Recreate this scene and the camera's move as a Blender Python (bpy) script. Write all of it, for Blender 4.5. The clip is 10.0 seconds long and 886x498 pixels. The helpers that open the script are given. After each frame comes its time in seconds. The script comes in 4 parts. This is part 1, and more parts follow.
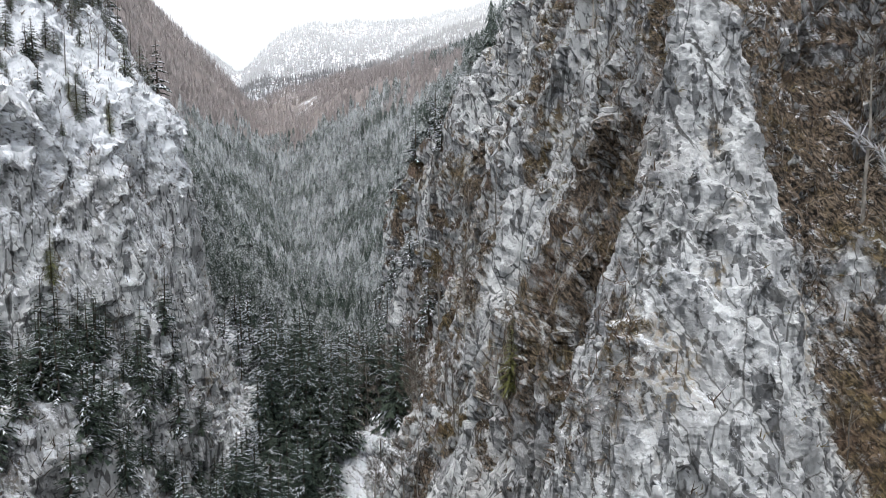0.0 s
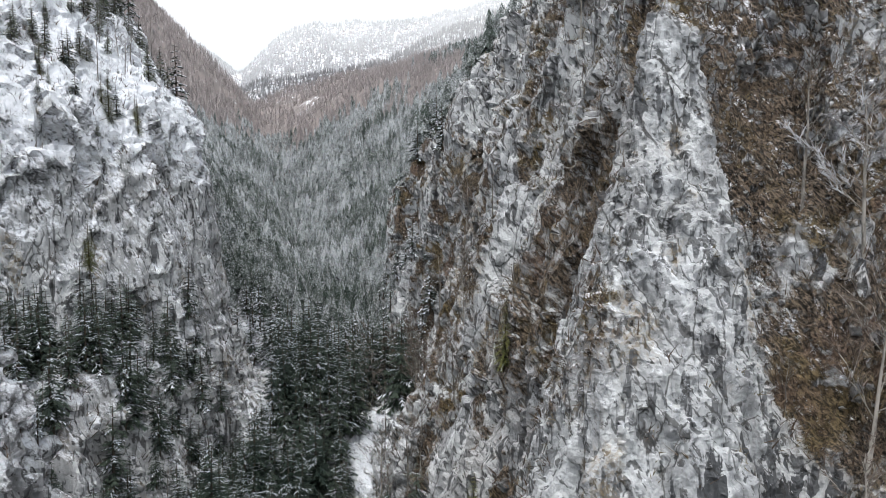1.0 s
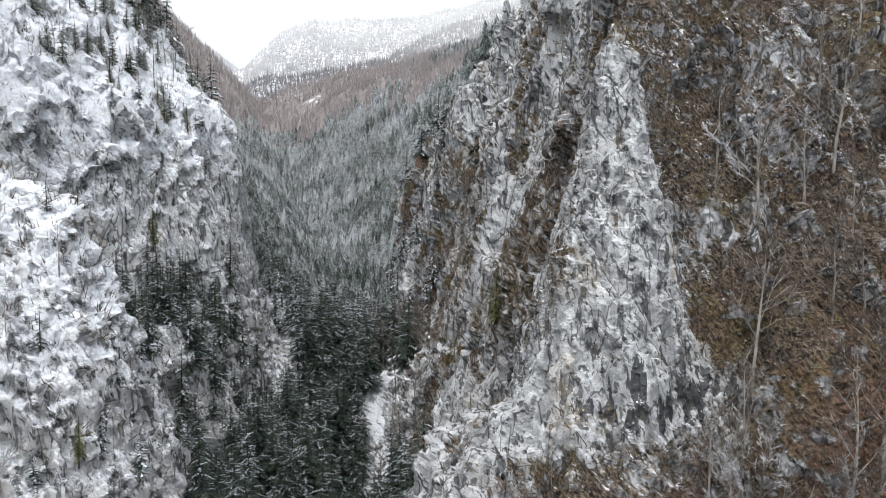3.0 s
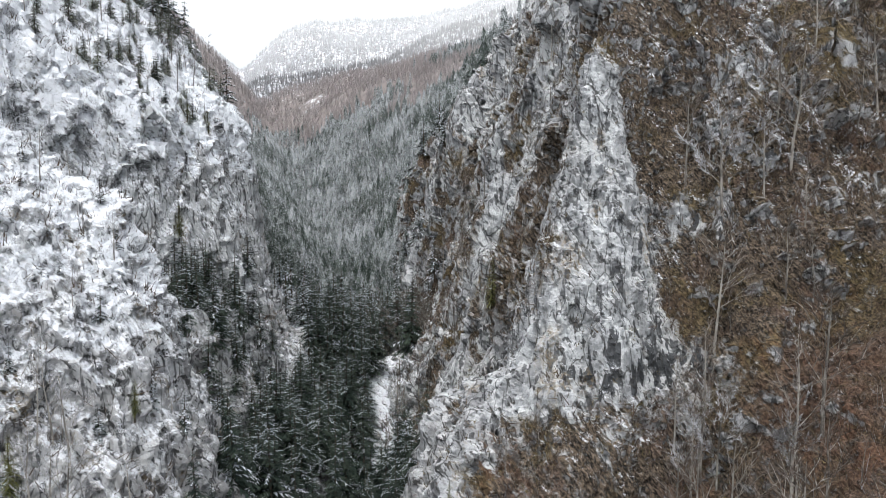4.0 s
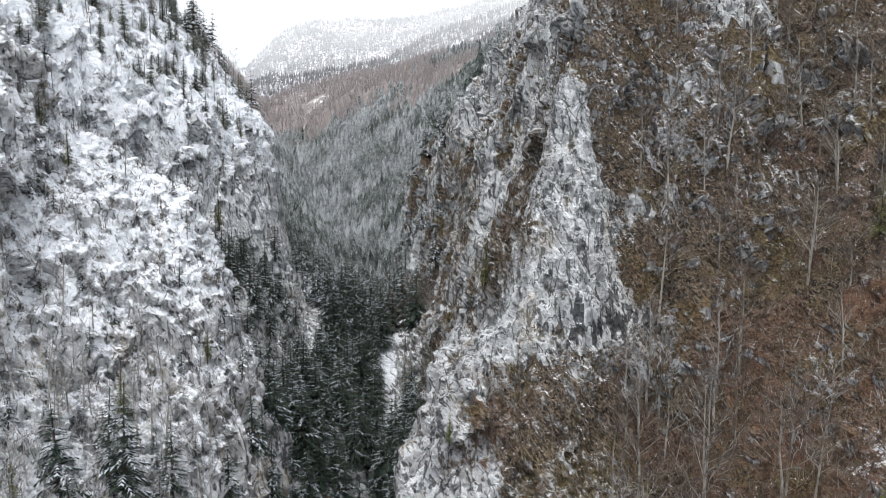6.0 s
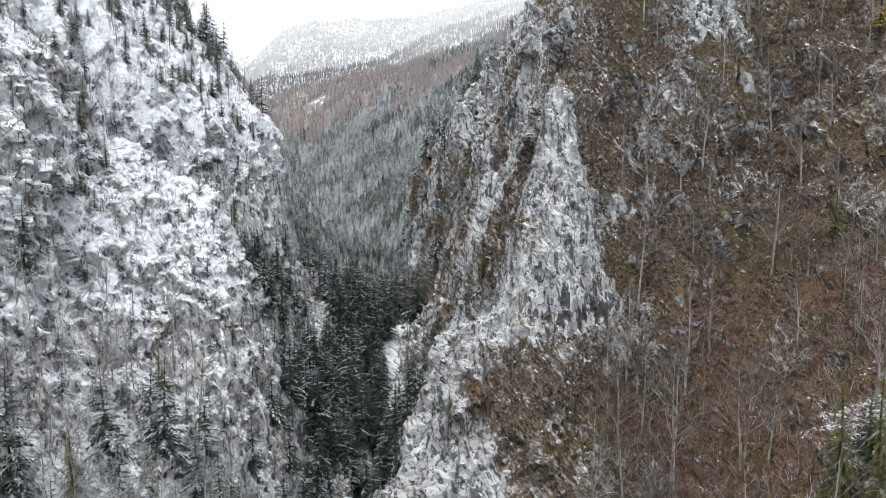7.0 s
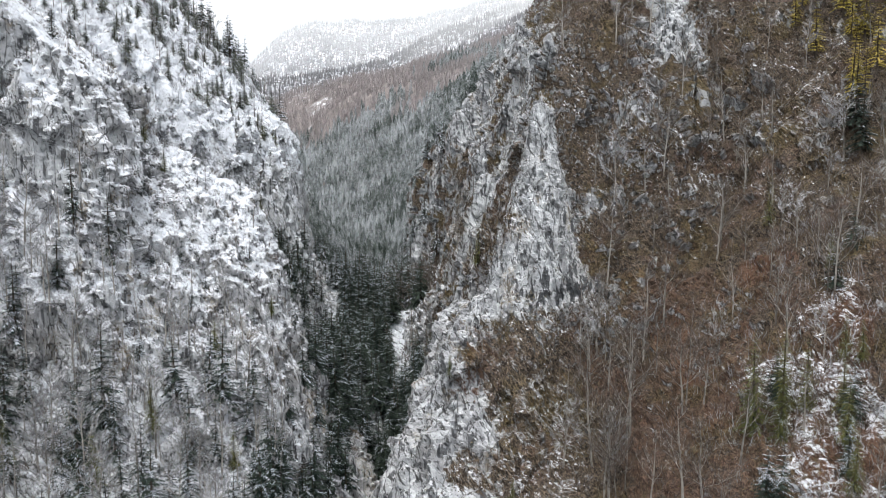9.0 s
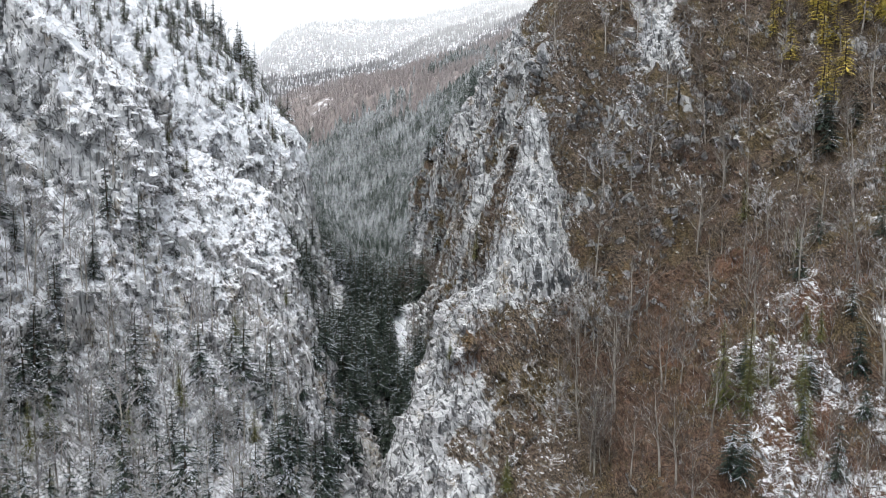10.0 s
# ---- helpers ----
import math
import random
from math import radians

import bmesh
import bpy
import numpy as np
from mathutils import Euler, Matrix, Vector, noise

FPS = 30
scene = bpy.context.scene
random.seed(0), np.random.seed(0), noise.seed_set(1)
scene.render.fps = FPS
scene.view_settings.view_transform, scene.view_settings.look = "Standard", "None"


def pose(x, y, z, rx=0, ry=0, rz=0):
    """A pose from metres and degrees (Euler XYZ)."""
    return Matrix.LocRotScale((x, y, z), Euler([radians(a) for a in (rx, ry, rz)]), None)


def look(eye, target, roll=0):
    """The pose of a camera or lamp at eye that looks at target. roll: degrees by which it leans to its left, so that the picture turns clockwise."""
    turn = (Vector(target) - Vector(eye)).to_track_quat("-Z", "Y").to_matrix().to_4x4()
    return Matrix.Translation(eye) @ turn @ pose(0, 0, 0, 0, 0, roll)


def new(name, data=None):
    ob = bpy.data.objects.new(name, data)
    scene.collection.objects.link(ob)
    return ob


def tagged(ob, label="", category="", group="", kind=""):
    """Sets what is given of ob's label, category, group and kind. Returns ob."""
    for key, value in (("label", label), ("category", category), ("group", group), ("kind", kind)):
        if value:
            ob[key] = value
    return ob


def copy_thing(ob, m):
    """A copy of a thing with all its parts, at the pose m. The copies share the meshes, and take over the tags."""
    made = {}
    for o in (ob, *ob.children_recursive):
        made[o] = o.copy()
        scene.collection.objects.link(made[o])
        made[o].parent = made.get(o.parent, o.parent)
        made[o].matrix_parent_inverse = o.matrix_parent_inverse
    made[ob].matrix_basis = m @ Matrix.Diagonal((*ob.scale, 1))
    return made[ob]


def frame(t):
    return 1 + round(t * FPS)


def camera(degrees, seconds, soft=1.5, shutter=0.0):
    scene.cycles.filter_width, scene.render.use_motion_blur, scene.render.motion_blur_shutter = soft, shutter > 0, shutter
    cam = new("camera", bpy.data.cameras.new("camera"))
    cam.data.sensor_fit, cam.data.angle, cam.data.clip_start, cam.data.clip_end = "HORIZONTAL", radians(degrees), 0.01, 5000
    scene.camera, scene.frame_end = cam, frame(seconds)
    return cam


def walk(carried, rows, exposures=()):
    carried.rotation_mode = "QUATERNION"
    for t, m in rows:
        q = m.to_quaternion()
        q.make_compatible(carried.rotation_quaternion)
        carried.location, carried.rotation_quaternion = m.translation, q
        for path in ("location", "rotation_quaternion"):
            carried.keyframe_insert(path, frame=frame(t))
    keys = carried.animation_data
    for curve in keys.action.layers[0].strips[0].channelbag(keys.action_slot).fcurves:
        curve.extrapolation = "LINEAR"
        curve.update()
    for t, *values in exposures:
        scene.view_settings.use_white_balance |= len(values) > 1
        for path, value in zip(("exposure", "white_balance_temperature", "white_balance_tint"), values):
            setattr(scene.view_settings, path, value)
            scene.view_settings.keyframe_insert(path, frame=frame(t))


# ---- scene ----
cam = camera(62.2, 10.0, 0.75)
METRES, EYE, TILT, LEAN, TURN = 100.0, 70.6, -5.5, 0.0, 0.0
EXPOSURE = 1.05
ROWS = [
    (0.0, 0.0, 0.0, 0.0, -0.0, -0.0, 0.0),
    (0.5, -0.0011, -0.0404, -0.0051, -0.03, -0.03, -0.01),
    (1.0, -0.0022, -0.083, -0.011, -0.05, -0.05, -0.04),
    (1.5, -0.0033, -0.1274, -0.0174, -0.05, -0.12, -0.05),
    (2.0, -0.0045, -0.1733, -0.0246, -0.07, -0.16, -0.06),
    (2.5, -0.0057, -0.2209, -0.0321, -0.09, -0.21, -0.05),
    (4.0, -0.0101, -0.37, -0.0508, -0.15, -0.3, -0.06),
    (4.5, -0.0114, -0.4199, -0.0561, -0.15, -0.33, -0.07),
    (5.0, -0.0128, -0.4699, -0.0612, -0.18, -0.37, -0.08),
    (5.5, -0.0137, -0.5204, -0.0661, -0.21, -0.42, -0.06),
    (7.0, -0.0167, -0.6764, -0.0774, -0.31, -0.49, 0.03),
    (7.5, -0.0178, -0.7298, -0.0801, -0.35, -0.52, 0.06),
    (8.0, -0.0192, -0.7831, -0.0832, -0.39, -0.54, 0.07),
    (8.5, -0.0208, -0.8361, -0.0865, -0.42, -0.57, 0.07),
    (9.0, -0.0225, -0.8888, -0.09, -0.43, -0.59, 0.09),
    (9.5, -0.0243, -0.9416, -0.0936, -0.45, -0.62, 0.09),
    (10.0, -0.0256, -0.9943, -0.0974, -0.47, -0.64, 0.1),
]
walk(cam, [(t, pose(0, 0, EYE, TILT, LEAN, TURN) @ pose(METRES * x, METRES * y, METRES * z, 90 + pitch, roll, yaw)) for t, x, y, z, yaw, pitch, roll in ROWS], [(0.0, EXPOSURE, 6380, 9), (10.0, EXPOSURE, 6380, 9)])

# ---------------------------------------------------------------- light
world = bpy.data.worlds.new("sky")
scene.world = world
world.use_nodes = True
wn, wl = world.node_tree.nodes, world.node_tree.links
wn.clear()
sky = wn.new("ShaderNodeTexSky")
sky.sky_type = "NISHITA"
sky.sun_disc = False
SUN_EL, SUN_AZ = 72.0, -165.0
sky.sun_elevation, sky.sun_rotation = radians(SUN_EL), radians(SUN_AZ)
sky.dust_density, sky.ozone_density = 4.0, 1.0
grey = wn.new("ShaderNodeHueSaturation")
grey.inputs["Saturation"].default_value = 0.26
back = wn.new("ShaderNodeBackground")
back.inputs["Strength"].default_value = 0.15
wout = wn.new("ShaderNodeOutputWorld")
wl.new(sky.outputs[0], grey.inputs["Color"])
wl.new(grey.outputs[0], back.inputs["Color"])
wl.new(back.outputs[0], wout.inputs["Surface"])
sun = new("sun", bpy.data.lights.new("sun", "SUN"))
sun.data.energy, sun.data.angle, sun.data.color = 0.6, radians(70), (1.0, 0.97, 0.93)
az, el = radians(SUN_AZ), radians(SUN_EL)
sun_dir = Vector((math.sin(az) * math.cos(el), math.cos(az) * math.cos(el), math.sin(el)))
sun.matrix_world = look(sun_dir * 400, (0, 0, 0))


# ---------------------------------------------------------------- materials
class Nodes:
    """Small helper to write node graphs."""

    def __init__(self, name):
        self.mat = bpy.data.materials.new(name)
        self.mat.use_nodes = True
        self.tree = self.mat.node_tree
        self.tree.nodes.clear()
        self.out = self.add("ShaderNodeOutputMaterial")
        self.bsdf = self.add("ShaderNodeBsdfPrincipled")
        self.bsdf.inputs["Specular IOR Level"].default_value = 0.25
        self.link(self.bsdf.outputs[0], self.out.inputs["Surface"])
        self.place = self.add("ShaderNodeNewGeometry")

    def add(self, kind):
        return self.tree.nodes.new(kind)

    def link(self, a, b):
        self.tree.links.new(a, b)

    def put(self, socket, value):
        if isinstance(value, bpy.types.NodeSocket):
            self.link(value, socket)
        else:
            socket.default_value = value

    def noise(self, scale, detail=4.0, stretch=(1, 1, 1), rough=0.55, turn=(0, 0, 0), distort=0.0, where=None):
        m = self.add("ShaderNodeMapping")
        m.inputs["Scale"].default_value = stretch
        m.inputs["Rotation"].default_value = [radians(a) for a in turn]
        self.link(where or self.place.outputs["Position"], m.inputs["Vector"])
        n = self.add("ShaderNodeTexNoise")
        n.inputs["Scale"].default_value = scale
        n.inputs["Detail"].default_value = detail
        n.inputs["Roughness"].default_value = rough
        n.inputs["Distortion"].default_value = distort
        self.link(m.outputs[0], n.inputs["Vector"])
        return n.outputs["Fac"]

    def slanted(self, scale, detail=6.0, ratio=0.3, rough=0.7, axis=(0.55, -0.30, -0.78)):
        """Noise drawn out along one direction, the fall of the beds and flutes."""
        d = Vector(axis).normalized()
        u = d.orthogonal().normalized()
        w = d.cross(u)
        c = self.add("ShaderNodeCombineXYZ")
        for k, (way, s) in enumerate(((d, ratio), (u, 1.0), (w, 1.0))):
            dot = self.add("ShaderNodeVectorMath")
            dot.operation = "DOT_PRODUCT"
            self.link(self.place.outputs["Position"], dot.inputs[0])
            dot.inputs[1].default_value = way * s
            self.link(dot.outputs["Value"], c.inputs[k])
        return self.noise(scale, detail, rough=rough, where=c.outputs[0], distort=0.3)

    def cells(self, scale, stretch=(1, 1, 1), turn=(0, 0, 0), bend=0.5, feature="DISTANCE_TO_EDGE"):
        m = self.add("ShaderNodeMapping")
        m.inputs["Scale"].default_value = stretch
        m.inputs["Rotation"].default_value = [radians(a) for a in turn]
        self.link(self.place.outputs["Position"], m.inputs["Vector"])
        w = self.add("ShaderNodeTexNoise")
        w.inputs["Scale"].default_value = scale * 0.8
        w.inputs["Detail"].default_value = 5
        self.link(m.outputs[0], w.inputs["Vector"])
        mad = self.add("ShaderNodeVectorMath")
        mad.operation = "MULTIPLY_ADD"
        self.link(w.outputs["Color"], mad.inputs[0])
        mad.inputs[1].default_value = (bend / scale * 2,) * 3
        self.link(m.outputs[0], mad.inputs[2])
        v = self.add("ShaderNodeTexVoronoi")
        v.feature = feature
        v.inputs["Scale"].default_value = scale
        self.link(mad.outputs[0], v.inputs["Vector"])
        return v.outputs["Color"] if feature == "F1" else v.outputs["Distance"]

    def ramp(self, value, lo, hi, a=0.0, b=1.0):
        r = self.add("ShaderNodeMapRange")
        r.interpolation_type = "SMOOTHSTEP"
        self.put(r.inputs["Value"], value)
        for key, v in (("From Min", lo), ("From Max", hi), ("To Min", a), ("To Max", b)):
            r.inputs[key].default_value = v
        return r.outputs["Result"]

    def math(self, op, a, b=0.0):
        m = self.add("ShaderNodeMath")
        m.operation = op
        self.put(m.inputs[0], a)
        self.put(m.inputs[1], b)
        return m.outputs[0]

    def mix(self, fac, a, b):
        m = self.add("ShaderNodeMix")
        m.data_type = "RGBA"
        self.put(m.inputs[0], fac)
        for socket, v in ((m.inputs[6], a), (m.inputs[7], b)):
            self.put(socket, v if isinstance(v, bpy.types.NodeSocket) else (*v, 1.0))
        return m.outputs[2]

    def attribute(self, name):
        a = self.add("ShaderNodeAttribute")
        a.attribute_name = name
        return a.outputs["Fac"]

    def bump(self, height, strength, distance):
        b = self.add("ShaderNodeBump")
        b.inputs["Strength"].default_value = strength
        b.inputs["Distance"].default_value = distance
        self.put(b.inputs["Height"], height)
        self.normal = b.outputs[0]
        self.link(self.normal, self.bsdf.inputs["Normal"])

    def finish(self, colour, rough=0.9):
        self.put(self.bsdf.inputs["Base Color"], colour if isinstance(colour, bpy.types.NodeSocket) else (*colour, 1.0))
        self.put(self.bsdf.inputs["Roughness"], rough)
        return self.mat


SNOW = (0.66, 0.685, 0.72)


def rock_material():
    """Weathered limestone with joints, water streaks, stains, dry grass, leaf litter and snow on its small ledges."""
    n = Nodes("limestone")
    big = n.noise(0.06, 4)
    zone = n.slanted(0.26, 5, 0.40, 0.55)
    streak = n.noise(0.50, 5, (1, 1, 0.09), 0.55, distort=0.4)
    thin = n.noise(1.0, 4, (1, 1, 0.13), 0.5)
    grain = n.noise(2.2, 8, rough=0.70)
    pit = n.slanted(1.5, 5, 0.34, 0.60)
    joint = n.cells(0.26, (1, 1, 0.28), (0, 22, 0), 0.45)
    chip = n.cells(1.2, (1, 1, 0.50), (10, 25, 0), 0.5)
    # relief: broken edges, grain
    relief = n.math("MULTIPLY", n.ramp(chip, 0.0, 0.25), 0.08)
    relief = n.math("ADD", relief, n.math("MULTIPLY", n.ramp(joint, 0.0, 0.12), 0.30))
    relief = n.math("ADD", relief, n.math("MULTIPLY", grain, 0.28))
    n.bump(relief, 1.0, 1.0)
    rise = n.add("ShaderNodeVectorMath")
    rise.operation = "SUBTRACT"
    n.link(n.normal, rise.inputs[0])
    n.link(n.place.outputs["Normal"], rise.inputs[1])
    up = n.add("ShaderNodeVectorMath")
    up.operation = "DOT_PRODUCT"
    n.link(rise.outputs[0], up.inputs[0])
    up.inputs[1].default_value = (0.25, -0.15, 0.95)
    up = up.outputs["Value"]
    # bare stone: pale slabs and darker, rougher zones, streaked by water
    col = n.mix(n.ramp(zone, 0.42, 0.50), (0.24, 0.245, 0.25), (0.50, 0.515, 0.525))
    col = n.mix(n.ramp(streak, 0.44, 0.58, 0.55, 0.0), col, (0.23, 0.235, 0.245))
    col = n.mix(n.ramp(big, 0.45, 0.68, 0.0, 0.35), col, (0.36, 0.345, 0.325))
    col = n.mix(n.math("MULTIPLY", n.attribute("clean"), 0.42), col, n.mix(n.ramp(streak, 0.40, 0.50), (0.28, 0.295, 0.30), (0.51, 0.53, 0.535)))
    col = n.mix(n.ramp(thin, 0.58, 0.62, 0.0, 0.85), col, (0.075, 0.078, 0.083))
    stain = n.math("ADD", n.noise(0.75, 4, (1, 1, 0.09), 0.5), n.math("MULTIPLY", n.math("SUBTRACT", n.attribute("wet"), 0.5), 0.20))
    col = n.mix(n.ramp(stain, 0.585, 0.61, 0.0, 0.93), col, (0.040, 0.043, 0.047))
    rough_part = n.math("SUBTRACT", 1.0, n.math("MULTIPLY", n.attribute("clean"), 0.15))
    col = n.mix(n.math("MULTIPLY", rough_part, n.ramp(pit, 0.40, 0.425, 0.9, 0.0)), col, (0.045, 0.045, 0.044))
    col = n.mix(n.math("MULTIPLY", rough_part, n.ramp(grain, 0.36, 0.46, 0.45, 0.0)), col, (0.13, 0.13, 0.13))
    col = n.mix(n.ramp(joint, 0.0, 0.022, 0.85, 0.0), col, (0.05, 0.05, 0.048))
    ochre = n.math("MULTIPLY", n.ramp(n.noise(0.22, 6, (1, 1, 0.4)), 0.57, 0.66), n.ramp(grain, 0.45, 0.55))
    col = n.mix(n.math("MULTIPLY", ochre, 0.5), col, (0.22, 0.16, 0.08))
    # dry grass and scrub on ledges
    soil = n.attribute("soil")
    tuft = n.slanted(0.9, 7, 0.45, 0.64)
    soil = n.math("ADD", soil, n.math("MULTIPLY", n.math("SUBTRACT", tuft, 0.5), 1.9))
    soil = n.ramp(n.math("ADD", soil, n.math("MULTIPLY", up, 0.35)), 0.45, 0.55)
    blade = n.slanted(4.5, 8, 0.35, 0.75)
    # the near-black end paints in the shade that the twigs cast
    earth = n.mix(n.ramp(blade, 0.43, 0.60), (0.012, 0.010, 0.008), (0.170, 0.132, 0.098))
    earth = n.mix(n.ramp(n.noise(0.10, 6, rough=0.65), 0.50, 0.62, 0, 0.7), earth, n.mix(n.ramp(blade, 0.38, 0.62), (0.018, 0.015, 0.008), (0.150, 0.112, 0.048)))
    earth = n.mix(n.ramp(n.math("ADD", n.noise(0.12, 7, rough=0.65), n.math("MULTIPLY", n.attribute("litter"), 0.09)), 0.55, 0.66, 0, 0.65), earth, n.mix(n.ramp(blade, 0.35, 0.65), (0.030, 0.020, 0.016), (0.172, 0.118, 0.092)))
    earth = n.mix(n.ramp(n.math("ADD", n.attribute("litter"), n.math("MULTIPLY", n.math("SUBTRACT", tuft, 0.5), 2.5)), 0.9, 1.9, 0.0, 0.62), earth, n.mix(n.ramp(blade, 0.35, 0.65), (0.050, 0.025, 0.015), (0.17, 0.085, 0.047)))
    col = n.mix(soil, col, earth)
    # snow
    lie = n.attribute("snow")
    flake = n.slanted(0.85, 7, 0.36, 0.62, (0.80, -0.15, -0.58))
    fine = n.slanted(2.4, 7, 0.42, 0.66, (0.72, -0.2, -0.66))
    lie = n.math("ADD", lie, n.math("MULTIPLY", up, 0.70))
    lie = n.math("ADD", lie, n.math("MULTIPLY", n.math("SUBTRACT", flake, 0.5), 1.7))
    lie = n.math("ADD", lie, n.math("MULTIPLY", n.math("SUBTRACT", fine, 0.5), 1.9))
    lie = n.ramp(lie, 0.485, 0.515)
    col = n.mix(lie, col, SNOW)
    return n.finish(col, 0.92)


def far_ground_material():
    """Forest floor under far woods: litter and snow."""
    n = Nodes("forest_floor")
    col = n.mix(n.ramp(n.noise(0.05, 6, rough=0.65), 0.35, 0.65), (0.15, 0.135, 0.13), (0.24, 0.21, 0.20))
    lie = n.math("ADD", n.attribute("snow"), n.math("MULTIPLY", n.math("SUBTRACT", n.noise(0.12, 8, rough=0.7), 0.5), 1.2))
    col = n.mix(n.ramp(lie, 0.4, 0.62), col, SNOW)
    n.bump(n.noise(0.4, 6), 0.6, 1.0)
    return n.finish(col, 0.95)


def plain(name, a, b, scale=1.5, rough=0.85, stretch=(1, 1, 1), bump=0.0):
    """A surface that varies between two colours, from thing to thing and within it."""
    n = Nodes(name)
    info = n.add("ShaderNodeObjectInfo")
    f = n.math("ADD", n.ramp(n.noise(scale, 5, stretch, 0.65), 0.3, 0.7), n.math("MULTIPLY", n.math("SUBTRACT", info.outputs["Random"], 0.5), 0.5))
    f = n.ramp(f, 0.0, 1.0)
    if bump:
        n.bump(n.noise(scale * 3, 5, stretch), 0.6, bump)
    return n.finish(n.mix(f, a, b), rough)


def islands(name, cols, snow=0.0, rough=0.9, cover_most=0.8):
    """Many small pieces in one mesh: each island takes its own tone; some carry snow."""
    n = Nodes(name)
    rnd = n.place.outputs["Random Per Island"]
    col = n.mix(rnd, cols[0], cols[1])
    col = n.mix(n.ramp(n.noise(0.07, 3), 0.4, 0.62), col, cols[2])
    if snow:
        lie = n.math("ADD", n.noise(3.2, 6, rough=0.78), n.math("MULTIPLY", n.math("SUBTRACT", rnd, 0.5), 0.07))
        lie = n.math("ADD", lie, n.math("MULTIPLY", n.math("SUBTRACT", n.noise(0.04, 3), 0.5), 0.4))
        col = n.mix(n.ramp(lie, 0.54 - 0.3 * snow, 0.74 - 0.3 * snow, 0.0, cover_most), col, SNOW)
    return n.finish(col, rough)


ROCK = rock_material()
FLOOR = far_ground_material()
NEEDLE = plain("spruce_needles", (0.010, 0.019, 0.015), (0.034, 0.047, 0.034), 0.8)
NEEDLE_GREY = plain("grey_green_needles", (0.085, 0.098, 0.074), (0.19, 0.20, 0.155), 0.8)
NEEDLE_OLIVE = plain("olive_needles", (0.055, 0.062, 0.018), (0.115, 0.115, 0.035), 0.8)
NEEDLE_GOLD = plain("golden_needles", (0.30, 0.25, 0.04), (0.50, 0.40, 0.08), 0.8)
CROWN_SNOW = plain("crown_snow", (0.36, 0.39, 0.44), (0.64, 0.67, 0.72), 2.0)
BARK = plain("grey_bark", (0.10, 0.092, 0.082), (0.32, 0.30, 0.27), 2.0, stretch=(1, 1, 0.3), bump=0.05)
DARK_BARK = plain("dark_bark", (0.035, 0.028, 0.022), (0.085, 0.068, 0.052), 2.0, stretch=(1, 1, 0.3), bump=0.05)
TWIG = plain("bare_twigs", (0.055, 0.043, 0.036), (0.135, 0.11, 0.092), 0.5)
TWIG_PALE = plain("frosted_twigs", (0.16, 0.16, 0.165), (0.48, 0.49, 0.515), 0.5)
SCRUB = islands("dry_scrub", ((0.040, 0.030, 0.022), (0.125, 0.095, 0.062), (0.095, 0.068, 0.050)))
TUFT = islands("dry_grass", ((0.10, 0.078, 0.042), (0.22, 0.175, 0.09), (0.12, 0.10, 0.05)))
# real snow dusting, made heavier so the colour also carries valley mist
FAR_SPRUCE = islands("far_spruce", ((0.020, 0.034, 0.026), (0.060, 0.080, 0.062), (0.070, 0.085, 0.076)), 0.40, cover_most=0.75)
# far paler than the near twigs: the valley's haze is in this colour
FAR_BEECH = islands("hazy_far_beech", ((0.26, 0.235, 0.235), (0.42, 0.39, 0.385), (0.34, 0.31, 0.305)))
# mountain woods: snow, plus distance haze put into the pale base colours
FAR_GREY = islands("grey_snowy_haze_woods", ((0.17, 0.17, 0.175), (0.32, 0.32, 0.325), (0.26, 0.255, 0.26)), 0.08)
FAR_WHITE = islands("snowy_haze_woods", ((0.36, 0.365, 0.375), (0.50, 0.51, 0.52), (0.44, 0.445, 0.455)), 0.15)


# ---------------------------------------------------------------- noise on arrays
def lattice(ix, iy, iz, seed):
    h = (ix.astype(np.int64) * 374761393 + iy.astype(np.int64) * 668265263 + iz.astype(np.int64) * 2147483647 + seed * 1274126177) & 0xFFFFFFFF
    h = ((h ^ (h >> 13)) * 1274126177) & 0xFFFFFFFF
    h = ((h ^ (h >> 16)) * 2246822519) & 0xFFFFFFFF
    return ((h ^ (h >> 15)) & 0xFFFF) / 65535.0 * 2.0 - 1.0


def vnoise(x, y, z, seed=0):
    """Smooth noise between -1 and 1."""
    fx, fy, fz = np.floor(x), np.floor(y), np.floor(z)
    u, v, w = x - fx, y - fy, z - fz
    u, v, w = (t * t * t * (t * (t * 6 - 15) + 10) for t in (u, v, w))
    ix, iy, iz = fx.astype(np.int64), fy.astype(np.int64), fz.astype(np.int64)
    total = 0.0
    for a in (0, 1):
        for b in (0, 1):
            for c in (0, 1):
                total = total + lattice(ix + a, iy + b, iz + c, seed) * (u if a else 1 - u) * (v if b else 1 - v) * (w if c else 1 - w)
    return total


def fbm(x, y, z, octaves=4, seed=0, gain=0.5):
    total, amp = 0.0, 1.0
    for k in range(octaves):
        total = total + amp * vnoise(x * 2.03 ** k, y * 2.03 ** k, z * 2.03 ** k, seed + k * 17)
        amp *= gain
    return total


def ridged(x, y, z, octaves=4, seed=0, gain=0.5):
    total, amp = 0.0, 1.0
    for k in range(octaves):
        total = total + amp * (1 - 2 * np.abs(vnoise(x * 2.1 ** k, y * 2.1 ** k, z * 2.1 ** k, seed + k * 13)))
        amp *= gain
    return total


